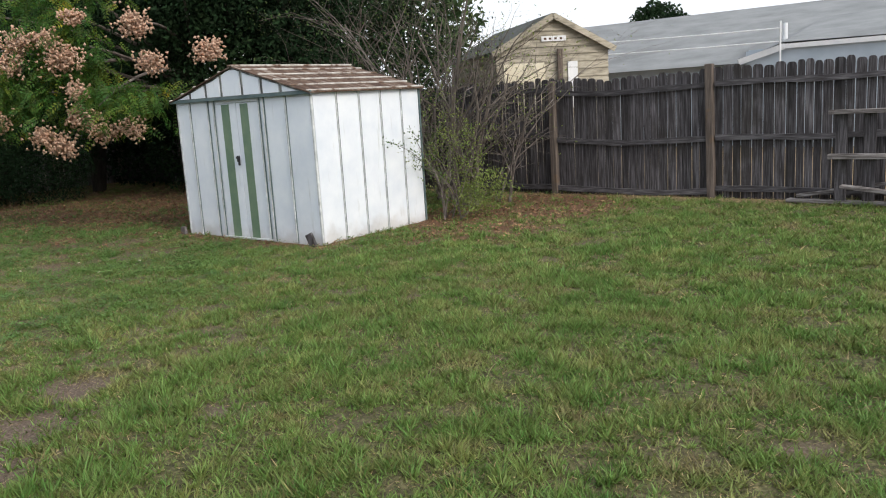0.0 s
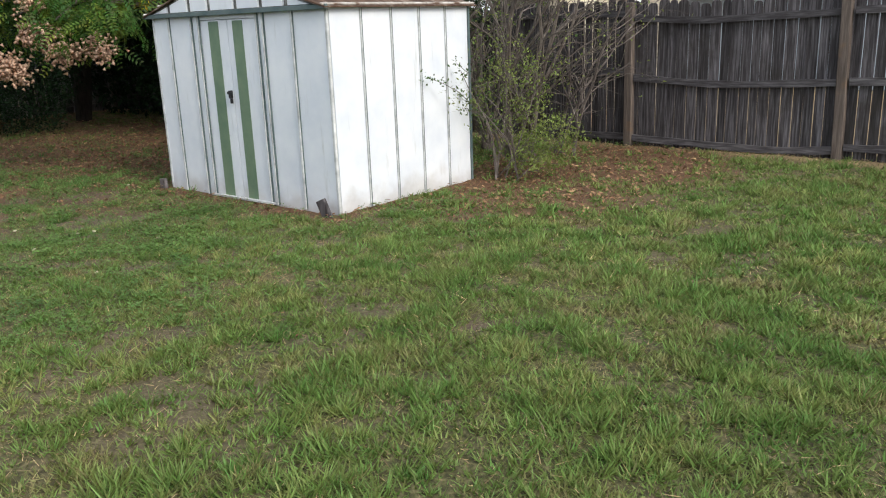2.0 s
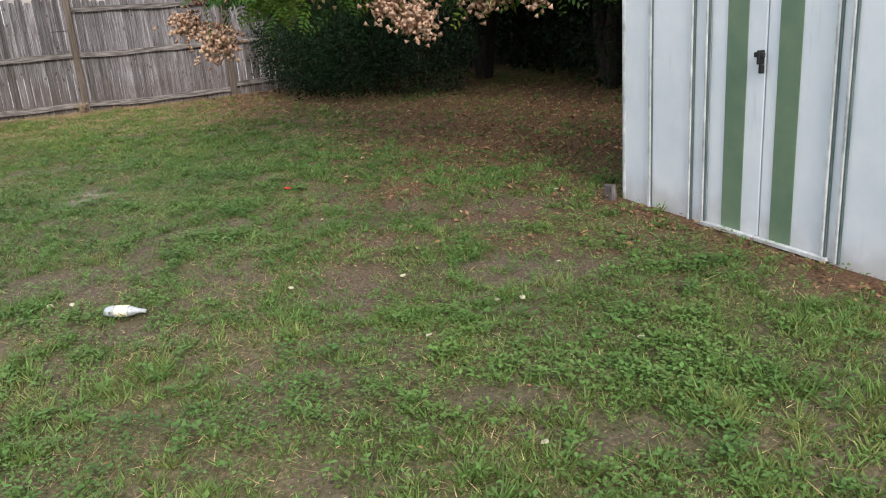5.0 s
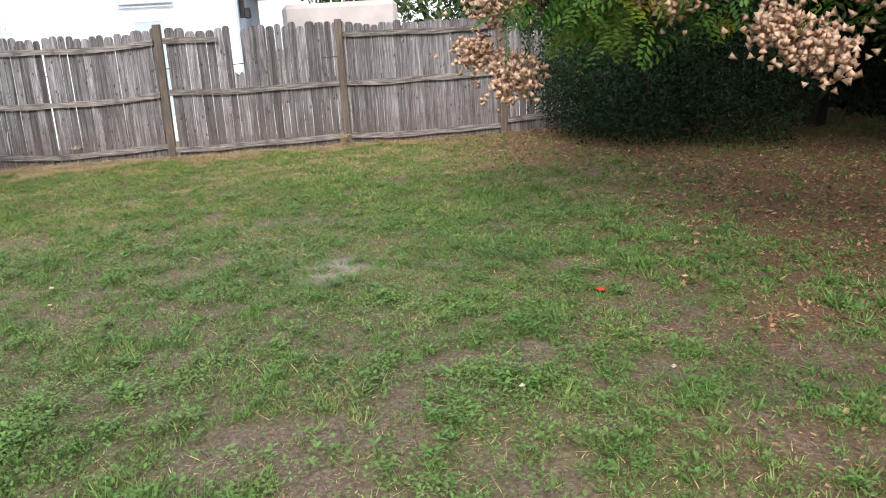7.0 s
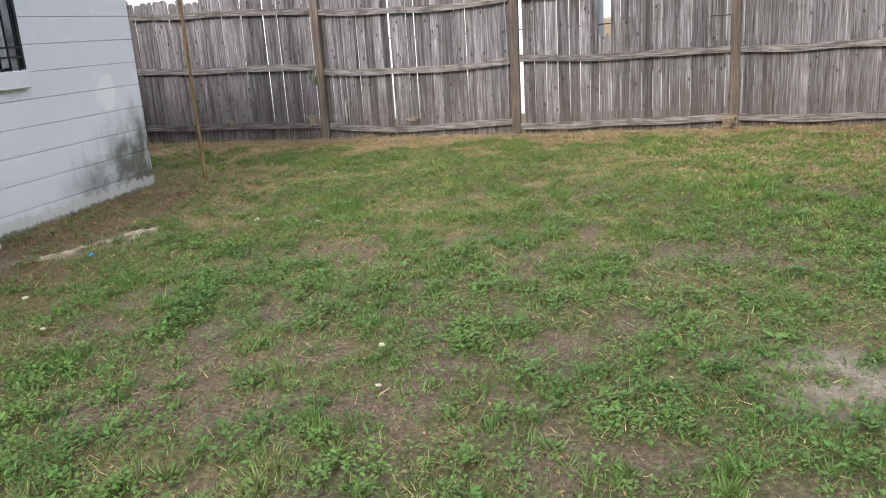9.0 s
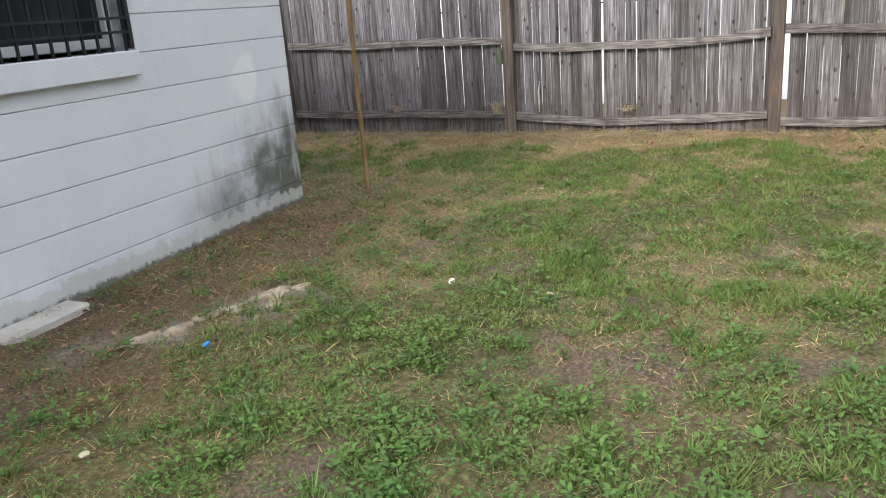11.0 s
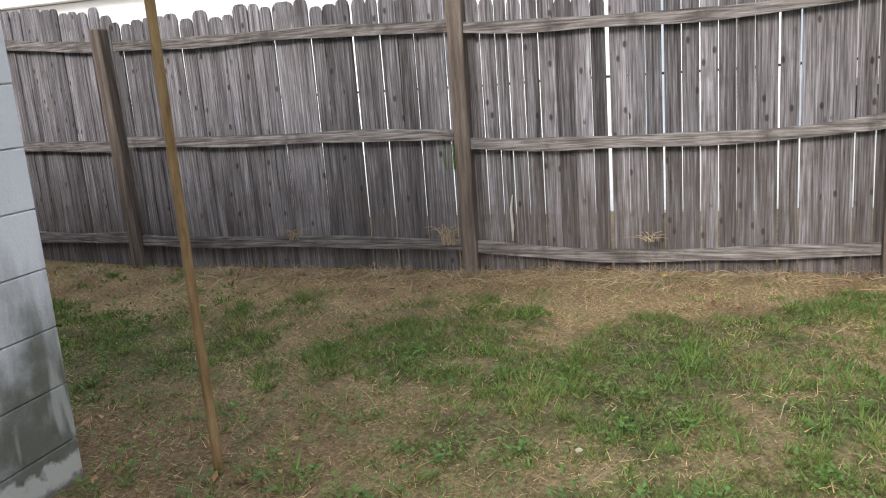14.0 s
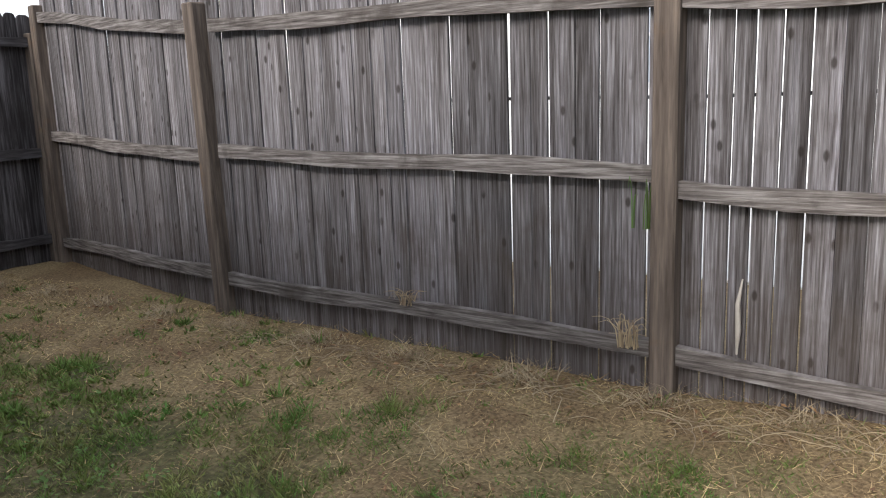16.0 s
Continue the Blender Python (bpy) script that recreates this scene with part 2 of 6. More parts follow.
SHINGLE = mat("grey asphalt shingles", [(0.3, (0.17, 0.18, 0.185)), (0.7, (0.255, 0.265, 0.27))], scale=1.2, stretch=(1, 1, 4), rough=0.95, bump=0.4, bump_scale=30, stain=(0.13, 0.135, 0.135), stain_scale=0.5, stain_amount=0.6)
OLD_SHINGLE = mat("mossy dark shingles", [(0.3, (0.05, 0.055, 0.05)), (0.7, (0.12, 0.125, 0.12))], scale=4, rough=0.95, bump=0.5, bump_scale=30, stain=(0.07, 0.1, 0.04), stain_scale=1.2, stain_amount=0.7)
BEIGE_LAP = mat("peeling beige lap boards", [(0.3, (0.16, 0.145, 0.115)), (0.5, (0.35, 0.32, 0.255)), (0.75, (0.47, 0.435, 0.36))], scale=5, stretch=(0.6, 0.6, 4), rough=0.85, bump=0.3, stain=(0.16, 0.15, 0.12), stain_scale=2.0, stain_amount=0.6, rand=0.2)
CREAM = mat("cream board", [(0.3, (0.55, 0.5, 0.38)), (0.7, (0.66, 0.62, 0.5))], scale=4, rough=0.8, bump=0.1)
TARP = mat("beige canvas cover", [(0.3, (0.38, 0.345, 0.34)), (0.7, (0.47, 0.435, 0.43))], scale=2, rough=0.9, bump=0.2)
BROWN_PAINT = mat("ochre painted pole", [(0.3, (0.12, 0.07, 0.03)), (0.5, (0.24, 0.155, 0.075)), (0.7, (0.33, 0.23, 0.12))], scale=9, stretch=(3, 3, 0.5), rough=0.8, bump=0.3)
CONCRETE = mat("pale concrete", [(0.3, (0.4, 0.37, 0.33)), (0.7, (0.62, 0.58, 0.54))], scale=8, rough=0.95, bump=0.6, bump_scale=50)
CONCRETE_TAN = mat("soil-stained tan concrete", [(0.3, (0.18, 0.135, 0.09)), (0.5, (0.36, 0.29, 0.215)), (0.7, (0.52, 0.445, 0.35))], scale=18, rough=0.95, bump=0.7, bump_scale=60)
YELLOW = mat("yellow petals", [(0.3, (0.65, 0.42, 0.02)), (0.7, (0.8, 0.55, 0.04))], scale=30, rough=0.6, bump=0)
PALE_DRIVE = mat("pale concrete drive", [(0.3, (0.5, 0.5, 0.5)), (0.7, (0.62, 0.62, 0.61))], scale=3, rough=0.9, bump=0.2)
# darker copy of BARK, with the shade under the crowns in its colour
BARK_DARK = mat("blackish bark with canopy shade", [(0.3, (0.016, 0.013, 0.011)), (0.7, (0.05, 0.042, 0.035))], scale=12, stretch=(3, 3, 0.6), rough=0.95, bump=0.6, bump_scale=40)
BARK = mat("grey brown bark", [(0.3, (0.055, 0.043, 0.036)), (0.7, (0.165, 0.145, 0.125))], scale=12, stretch=(3, 3, 0.6), rough=0.95, bump=0.6, bump_scale=40)
TWIG = mat("pale grey twigs", [(0.3, (0.055, 0.045, 0.04)), (0.55, (0.14, 0.12, 0.108)), (0.75, (0.3, 0.27, 0.25))], scale=9, rough=0.9, bump=0.3)
GLASS = bpy.data.materials.new("dark window glass")
GLASS.use_nodes = True
GLASS.node_tree.nodes["Principled BSDF"].inputs["Base Color"].default_value = (0.02, 0.028, 0.035, 1)
GLASS.node_tree.nodes["Principled BSDF"].inputs["Roughness"].default_value = 0.12
BLUE_PLASTIC = mat("blue plastic", [(0.3, (0.03, 0.2, 0.5)), (0.7, (0.05, 0.3, 0.62))], rough=0.5, bump=0.05)
RED_PLASTIC = mat("red plastic", [(0.3, (0.5, 0.03, 0.015)), (0.7, (0.6, 0.05, 0.02))], rough=0.4, bump=0.05)
CLEAR_PLASTIC = mat("milky bottle plastic", [(0.3, (0.26, 0.28, 0.31)), (0.7, (0.52, 0.54, 0.57))], scale=20, rough=0.25, bump=0.2, spec=0.6)
LABEL_MAT = mat("bottle label", [(0.3, (0.7, 0.62, 0.45)), (0.7, (0.8, 0.76, 0.66))], scale=30, rough=0.6, bump=0.0)
PAPER = mat("white paper", [(0.3, (0.68, 0.68, 0.64)), (0.7, (0.8, 0.8, 0.77))], scale=30, rough=0.8, bump=0.2)
STONE = mat("pale bone coloured stones", [(0.3, (0.28, 0.26, 0.17)), (0.7, (0.5, 0.48, 0.35))], scale=20, rough=0.8, bump=0.3, island=0.3)

LEAF = mat("olive foliage", [(0.3, (0.045, 0.085, 0.02)), (0.7, (0.085, 0.14, 0.035))], scale=1.5, rough=0.6, bump=0, island=0.7, hue=0.05, translucent=0.3)
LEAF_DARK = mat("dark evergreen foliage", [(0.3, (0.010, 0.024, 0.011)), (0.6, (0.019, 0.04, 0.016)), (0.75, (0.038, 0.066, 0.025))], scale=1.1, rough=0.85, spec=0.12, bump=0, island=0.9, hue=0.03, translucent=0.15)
LEAF_FAR = mat("distant tree foliage", [(0.3, (0.04, 0.07, 0.025)), (0.7, (0.08, 0.12, 0.045))], scale=0.5, rough=0.7, bump=0, island=0.6, hue=0.05, translucent=0.2)
LEAF_RAIN = mat("compound green leaves", [(0.3, (0.028, 0.075, 0.016)), (0.5, (0.058, 0.13, 0.023)), (0.62, (0.17, 0.23, 0.032)), (0.72, (0.5, 0.34, 0.03))], scale=1.6, rough=0.5, bump=0, island=0.6, hue=0.05, translucent=0.42)
LEAF_BUSH = mat("yellow green small leaves", [(0.3, (0.11, 0.17, 0.035)), (0.7, (0.24, 0.28, 0.08))], scale=5, rough=0.6, bump=0, island=0.6, hue=0.04, translucent=0.35)
PODS = mat("papery tan seed pods", [(0.3, (0.5, 0.29, 0.19)), (0.5, (0.68, 0.46, 0.34)), (0.7, (0.78, 0.6, 0.46))], scale=14, rough=0.8, bump=0.0, island=0.4, translucent=0.3)
LITTER = mat("fallen brown leaves", [(0.3, (0.12, 0.055, 0.028)), (0.48, (0.22, 0.115, 0.062)), (0.62, (0.33, 0.2, 0.115)), (0.72, (0.44, 0.33, 0.21))], scale=9, rough=0.8, bump=0, island=1.0, hue=0.03)
STRAW = mat("dead straw grass", [(0.3, (0.26, 0.175, 0.092)), (0.7, (0.54, 0.405, 0.225))], scale=3, rough=0.8, bump=0, island=1.2, hue=0.02, translucent=0.15)


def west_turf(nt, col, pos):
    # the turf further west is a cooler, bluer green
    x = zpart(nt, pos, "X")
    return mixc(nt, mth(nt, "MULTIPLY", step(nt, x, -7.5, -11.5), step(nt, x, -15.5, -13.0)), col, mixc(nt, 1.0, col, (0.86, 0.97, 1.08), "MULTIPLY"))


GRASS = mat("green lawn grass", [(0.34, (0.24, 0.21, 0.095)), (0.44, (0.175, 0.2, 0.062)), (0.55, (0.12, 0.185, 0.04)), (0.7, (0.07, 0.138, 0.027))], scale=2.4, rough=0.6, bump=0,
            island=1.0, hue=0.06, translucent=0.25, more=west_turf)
STALK = mat("pale dry stalks", [(0.3, (0.24, 0.175, 0.115)), (0.7, (0.5, 0.41, 0.28))], scale=4, rough=0.7, bump=0, island=0.7, hue=0.02)
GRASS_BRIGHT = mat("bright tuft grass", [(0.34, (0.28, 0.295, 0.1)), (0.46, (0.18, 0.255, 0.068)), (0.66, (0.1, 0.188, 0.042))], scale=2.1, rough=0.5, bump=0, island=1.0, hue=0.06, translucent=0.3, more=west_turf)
WEED = mat("bright broadleaf weeds", [(0.3, (0.075, 0.155, 0.038)), (0.7, (0.15, 0.245, 0.06))], scale=1.5, rough=0.55, bump=0, island=0.6, hue=0.03, translucent=0.25)


# ---- mesh helpers ----
def part(name, bm, material, parent, label="", smooth=False):
    me = bpy.data.meshes.new(name)
    bm.to_mesh(me)
    bm.free()
    me.materials.append(material)
    if smooth:
        me.shade_smooth()
    ob = new(name, me)
    ob.parent = parent
    return tagged(ob, label)


def share(name, me, parent, m):
    ob = new(name, me)
    ob.parent = parent
    ob.matrix_local = m
    return ob


def thing(name, label, category, at=(0, 0, 0), group="", kind=""):
    ob = new(name)
    ob.location = at
    ob.empty_display_size = 0.1
    return tagged(ob, label, category, group, kind)


def box(bm, lo, hi, bevel=0.0, m=None):
    size = [h - l for l, h in zip(lo, hi)]
    mid = [(h + l) / 2 for l, h in zip(lo, hi)]
    mm = Matrix.Translation(mid) @ Matrix.Diagonal((*size, 1))
    if m:
        mm = m @ mm
    g = bmesh.ops.create_cube(bm, size=1, matrix=mm)
    if bevel:
        edges = list({e for v in g["verts"] for e in v.link_edges})
        bmesh.ops.bevel(bm, geom=edges, offset=bevel, segments=1, affect="EDGES")


def boxes(*specs, bevel=0.0):
    bm = bmesh.new()
    for lo, hi in specs:
        box(bm, lo, hi, bevel)
    return bm


def tube(bm, pts, radii, sides=6):
    """A tapered tube through points."""
    rings = []
    n = len(pts)
    for i, p in enumerate(pts):
        d = (pts[min(i + 1, n - 1)] - pts[max(i - 1, 0)]).normalized()
        a = d.orthogonal().normalized()
        b = d.cross(a)
        rings.append([bm.verts.new(p + (a * math.cos(k * math.tau / sides) + b * math.sin(k * math.tau / sides)) * radii[i]) for k in range(sides)])
    for r0, r1 in zip(rings, rings[1:]):
        for k in range(sides):
            bm.faces.new((r0[k], r0[(k + 1) % sides], r1[(k + 1) % sides], r1[k]))
    if sides > 2:
        bm.faces.new(rings[0][::-1])
        bm.faces.new(rings[-1])


def mesh_np(name, verts, loops, size, material, parent=None, label="", category="", kind="stuff"):
    """A mesh of faces with the same number of corners, from arrays."""
    me = bpy.data.meshes.new(name)
    me.vertices.add(len(verts))
    me.vertices.foreach_set("co", verts.astype(np.float32).ravel())
    me.loops.add(loops.size)
    me.loops.foreach_set("vertex_index", loops.astype(np.int32).ravel())
    n = loops.size // size
    me.polygons.add(n)
    me.polygons.foreach_set("loop_start", np.arange(n, dtype=np.int32) * size)
    me.update(calc_edges=True)
    me.materials.append(material)
    ob = new(name, me)
    ob.parent = parent
    return tagged(ob, label, category, "", kind)


def hash2(i, j, seed):
    h = np.sin(i * 127.1 + j * 311.7 + seed * 74.7) * 43758.5453
    return h - np.floor(h)


def vnoise(x, y, seed=0.0):
    i, j = np.floor(x), np.floor(y)
    u, v = x - i, y - j
    u, v = u * u * (3 - 2 * u), v * v * (3 - 2 * v)
    return (hash2(i, j, seed) * (1 - u) + hash2(i + 1, j, seed) * u) * (1 - v) + (hash2(i, j + 1, seed) * (1 - u) + hash2(i + 1, j + 1, seed) * u) * v


def fbm(x, y, seed=0.0):
    return vnoise(x, y, seed) * 0.5 + vnoise(x * 2.1, y * 2.1, seed + 3) * 0.28 + vnoise(x * 4.3, y * 4.3, seed + 7) * 0.14 + vnoise(x * 9.1, y * 9.1, seed + 11) * 0.08


def sstep(v, lo, hi):
    t = np.clip((v - lo) / (hi - lo), 0, 1)
    return t * t * (3 - 2 * t)


def blob(x, y, cx, cy, r, soft=0.5):
    return 1 - sstep(np.hypot(x - cx, y - cy) / r, 1 - soft, 1 + soft)


GRIDS = {}


def lookup(name, fn, x, y):
    """Values of fn at the places, read from a fine grid over the yard."""
    g = 0.04
    if name not in GRIDS:
        ax, ay = np.arange(-21.6, 3.0, g), np.arange(-8.0, 14.2, g)
        GRIDS[name] = [np.asarray(v, np.float32) for v in fn(*np.meshgrid(ax, ay))]
    v0 = GRIDS[name][0]
    fx, fy = np.clip((np.asarray(x, float) + 21.6) / g, 0, v0.shape[1] - 2.001), np.clip((np.asarray(y, float) + 8.0) / g, 0, v0.shape[0] - 2.001)
    i, j = fx.astype(int), fy.astype(int)
    u, w = fx - i, fy - j
    return [(v[j, i] * (1 - u) + v[j, i + 1] * u) * (1 - w) + (v[j + 1, i] * (1 - u) + v[j + 1, i + 1] * u) * w for v in GRIDS[name]]


def cover(x, y):
    return lookup("cover", cover_exact, x, y)


def tufting(x, y):
    return lookup("tuft", lambda a, b: (fbm(a * 5, b * 5, 21), fbm(a * 2.2, b * 2.2, 31), fbm(a * 1.6, b * 1.6, 41), fbm(a * 8.5, b * 8.5, 81)), x, y)


# bare scuffs in the turf: place and radius
SCUFFS = [(-10.31, 4.08, 0.2), (-10.05, 4.42, 0.18), (-9.2, 5.65, 0.32), (-8.95, 6.6, 0.4), (-10.1, 7.0, 0.45), (-10.62, 6.5, 0.22), (-10.6, 5.85, 0.18), (-12.88, 3.56, 0.16), (-13.13, 3.81, 0.12),
          (-12.71, 2.53, 0.17), (-12.55, 3.08, 0.15), (-12.2, 3.0, 0.17), (-14.31, 4.13, 0.14), (-13.76, 3.24, 0.1), (-12.1, 2.5, 0.2), (-4.23, 4.0, 0.13), (-4.9, 3.25, 0.35), (-4.9, 6.34, 0.12), (-1.57, 4.89, 0.12), (-4.6, 2.9, 0.3), (-5.3, 3.7, 0.25)]


def cover_exact(x, y):
    """What grows or lies at a place of the yard: green, straw, litter, bare (0 to 1 each)."""
    n = fbm(x * 0.9, y * 0.9, 1)
    m = fbm(x * 2.4, y * 2.4, 5)
    west = 1 - sstep(x + 19.3 + (m - 0.5) * 2.6, 0.5, np.where(y < 2.2, 1.25, 1.0))
    house = (1 - sstep(y + 0.62 + (m - 0.5) * 1.0, 0.5, 1.5)) * (1 - sstep(x, -17.2, -18.2) * 0) * sstep(x, -18.0, -16.6)
    north = 1 - sstep(12.4 - y + (m - 0.5) * 0.6, 0.25, 0.7)
    thin = sstep(n + (fbm(x * 7, y * 7, 55) - 0.5) * 0.5 + 0.16 * blob(x, y, -16.2, 0.9, 1.7, 0.6), 0.44, 0.62) * (1 - sstep(x, -7.5, -4.0) * 0.8)
    spot = fbm(x * 3.7 + 0.5 * m, y * 3.7, 15)
    worn = sstep(x + (m - 0.5) * 2.0, -14.2, -12.8) * (1 - sstep(x, -8.6, -6.6)) * sstep(y, 1.0, 2.2)
    speck = fbm(x * 4.2, y * 4.2, 61) + (fbm(x * 17, y * 17, 67) - 0.5) * 0.35
    bare = (0.9 - 0.35 * sstep(x, -10.5, -8.0)) * sstep(spot + (m - 0.5) * 0.9 + (n - 0.5) * 0.4 + (fbm(x * 14, y * 14, 33) - 0.5) * 0.5, 0.6, 0.74) * sstep(x, -17.5, -15.0) * (1 - sstep(x, -6.5, -3.0) * 0.6)
    bare = np.maximum(bare, worn * 0.5 * sstep(speck, 0.53, 0.64))
    for px, py, pr in SCUFFS:
        bare = np.maximum(bare, 0.95 * blob(x + (m - 0.5) * 0.3, y + (spot - 0.5) * 0.3, px, py, pr, 0.45))
    litter = np.maximum(blob(x, y, -6.6, 10.9, 1.45, 0.35), blob(x, y, -7.0, 9.6, 0.8))
    litter = np.maximum(litter, blob(x, y, -6.5, 9.3, 1.2, 0.5) * 0.9)
    litter = np.maximum(litter, blob(x, y, -13.2, 10.4, 3.7, 0.35))
    litter = np.maximum(litter, blob(x, y, -17.6, 8.6, 2.6, 0.35) * 0.9)
    scraps = sstep(fbm(x * 3.1, y * 3.1, 71), 0.4, 0.6)
    litter = np.maximum(litter, blob(x, y, -11.2, 7.6, 1.5, 0.7) * (0.3 + 0.6 * scraps))
    litter = np.maximum(litter, blob(x, y, -9.9, 7.0, 1.3, 0.6) * 0.6 * scraps)
    litter = np.maximum(litter, blob(x, y, -16.4, 7.2, 1.6, 0.6) * 0.6 * scraps)
    shed = np.maximum(np.abs(x + 8.54) - 1.22, np.abs(y - 8.63) - 0.9)
    litter = np.maximum(litter, 1 - sstep(shed + (m - 0.5) * 0.4, 0.08, 0.5))
    litter = np.maximum(litter, house * 0.5 * sstep(x, -18.2, -16.8))
    sand = np.maximum(blob(x, y, -12.62, 4.52, 0.24, 0.8) * sstep(fbm(x * 8, y * 8, 3), 0.33, 0.55) * 0.9, blob(((x + 14.3) * 0.83 - (y - 0.2) * 0.55) * 0.6, ((y - 0.2) * 0.83 + (x + 14.3) * 0.55) * 2.4, 0, 0, 0.34, 0.8) * sstep(fbm(x * 7, y * 7, 3), 0.4, 0.58))
    bare = np.maximum(bare, sand)
    litter = np.maximum(litter, west * 0.5 * sstep(fbm(x * 5, y * 5, 91), 0.46, 0.6))
    straw = np.clip(np.maximum(np.maximum(west, house * 0.3), np.maximum(north, thin * (0.2 + 0.5 * sstep(x, -13.2, -15.2)))), 0, 1)
    green = np.clip((1 - 0.85 * west) * (1 - 0.72 * house) * (1 - 0.9 * litter) * (1 - 0.85 * bare) * (1 - 0.8 * north), 0.02, 1)
    return green, straw, litter, bare, sand


rng = np.random.default_rng(7)

# ---- ground ----
xs = np.concatenate([[-600, -200, -80, -40, -26], np.arange(-21, 2.01, 0.11), [6, 20, 60, 200, 600]])
ys = np.concatenate([[-600, -200, -60, -20, -9], np.arange(-7, 13.5, 0.11), [20, 40, 90, 200, 600]])
GX, GY = np.meshgrid(xs, ys)
inside = (GX > -21.5) & (GX < 2.5) & (GY > -7.5) & (GY < 13.6)
gr, st, li, ba, sa = cover(GX, GY)
GZ = np.where(inside, (fbm(GX * 1.7, GY * 1.7, 9) - 0.5) * 0.04 + (fbm(GX * 6, GY * 6, 4) - 0.5) * 0.018 - 0.012 * ba, -0.02)
nx, ny = len(xs), len(ys)
idx = np.arange(nx * ny).reshape(ny, nx)
quads = np.stack([idx[:-1, :-1], idx[:-1, 1:], idx[1:, 1:], idx[1:, :-1]], -1).reshape(-1, 4)


def ground_height(x, y):
    return lookup("height", lambda a, b: ((fbm(a * 1.7, b * 1.7, 9) - 0.5) * 0.04 + (fbm(a * 6, b * 6, 4) - 0.5) * 0.018 - 0.012 * cover(a, b)[3],), x, y)[0]


def ground_colour(nt, col, pos):
    a = nt.nodes.new("ShaderNodeAttribute")
    a.attribute_name = "cover"
    s = nt.nodes.new("ShaderNodeSeparateColor")
    nt.links.new(a.outputs["Color"], s.inputs[0])
    fine = noise_tex(nt, pos, 60, 6.0)
    strawc = ramp(nt, fine, [(0.3, (0.11, 0.072, 0.04)), (0.5, (0.3, 0.215, 0.12)), (0.7, (0.52, 0.4, 0.235))])
    litc = ramp(nt, fine, [(0.3, (0.042, 0.023, 0.014)), (0.5, (0.11, 0.06, 0.033)), (0.7, (0.22, 0.122, 0.064))])
    barec = ramp(nt, fine, [(0.3, (0.05, 0.035, 0.025)), (0.5, (0.115, 0.083, 0.062)), (0.7, (0.215, 0.165, 0.13))])
    sandc = ramp(nt, fine, [(0.3, (0.2, 0.175, 0.145)), (0.7, (0.44, 0.4, 0.35))])
    col = mixc(nt, mth(nt, "MULTIPLY", s.outputs[0], 0.75), col, strawc)
    col = mixc(nt, s.outputs[2], col, barec)
    col = mixc(nt, s.outputs[1], col, litc)
    return mixc(nt, a.outputs["Alpha"], col, sandc)


SOIL = mat("lawn soil and thatch", [(0.3, (0.024, 0.024, 0.01)), (0.5, (0.068, 0.066, 0.027)), (0.7, (0.17, 0.155, 0.072))], scale=35, rough=0.95, bump=0.9, bump_scale=70, more=ground_colour)
ground = mesh_np("ground", np.stack([GX, GY, GZ], -1).reshape(-1, 3), quads, 4, SOIL, None, "patchy lawn soil with bare sandy spots and brown leaf litter", "ground", "structure")
att = ground.data.color_attributes.new("cover", "FLOAT_COLOR", "POINT")
att.data.foreach_set("color", np.stack([st, li, ba, sa], -1).astype(np.float32).ravel())
ground.data.shade_smooth()

WAY = np.array([(0.0, 0.5), (-0.7, 1.5), (-2.4, 3.1), (-4.6, 4.2), (-7.0, 4.6), (-8.7, 4.3), (-10.7, 3.2), (-12.8, 1.9), (-14.4, 1.4), (-16.3, 1.0)])


def way_distance(x, y):
    best = np.full(x.shape, 1e9)
    for a, b in zip(WAY, WAY[1:]):
        d = b - a
        t = np.clip(((x - a[0]) * d[0] + (y - a[1]) * d[1]) / d.dot(d), 0, 1)
        best = np.minimum(best, np.hypot(x - a[0] - t * d[0], y - a[1] - t * d[1]))
    return best


def clear(x, y):
    ok = (x > -19.5) & (y < 12.5)
    ok &= ~((x > -16.5) & (y < -0.6))
    ok &= ~((x > -9.8) & (x < -7.3) & (y > 7.7) & (y < 9.6))
    return ok


def scatter(n, keep):
    x, y = rng.uniform(-20.3, 1.6, n), rng.uniform(-5.5, 12.6, n)
    seen = (y > 1.1 + 0.9 * np.clip(-x - 1, -1, 1)) | (x < -4)
    seen &= (y > 0.4) | (x < -8)
    x, y = x[seen], y[seen]
    d = way_distance(x, y)
    ok = clear(x, y) & (rng.random(len(x)) < keep(x, y, d))
    return x[ok], y[ok], d[ok]


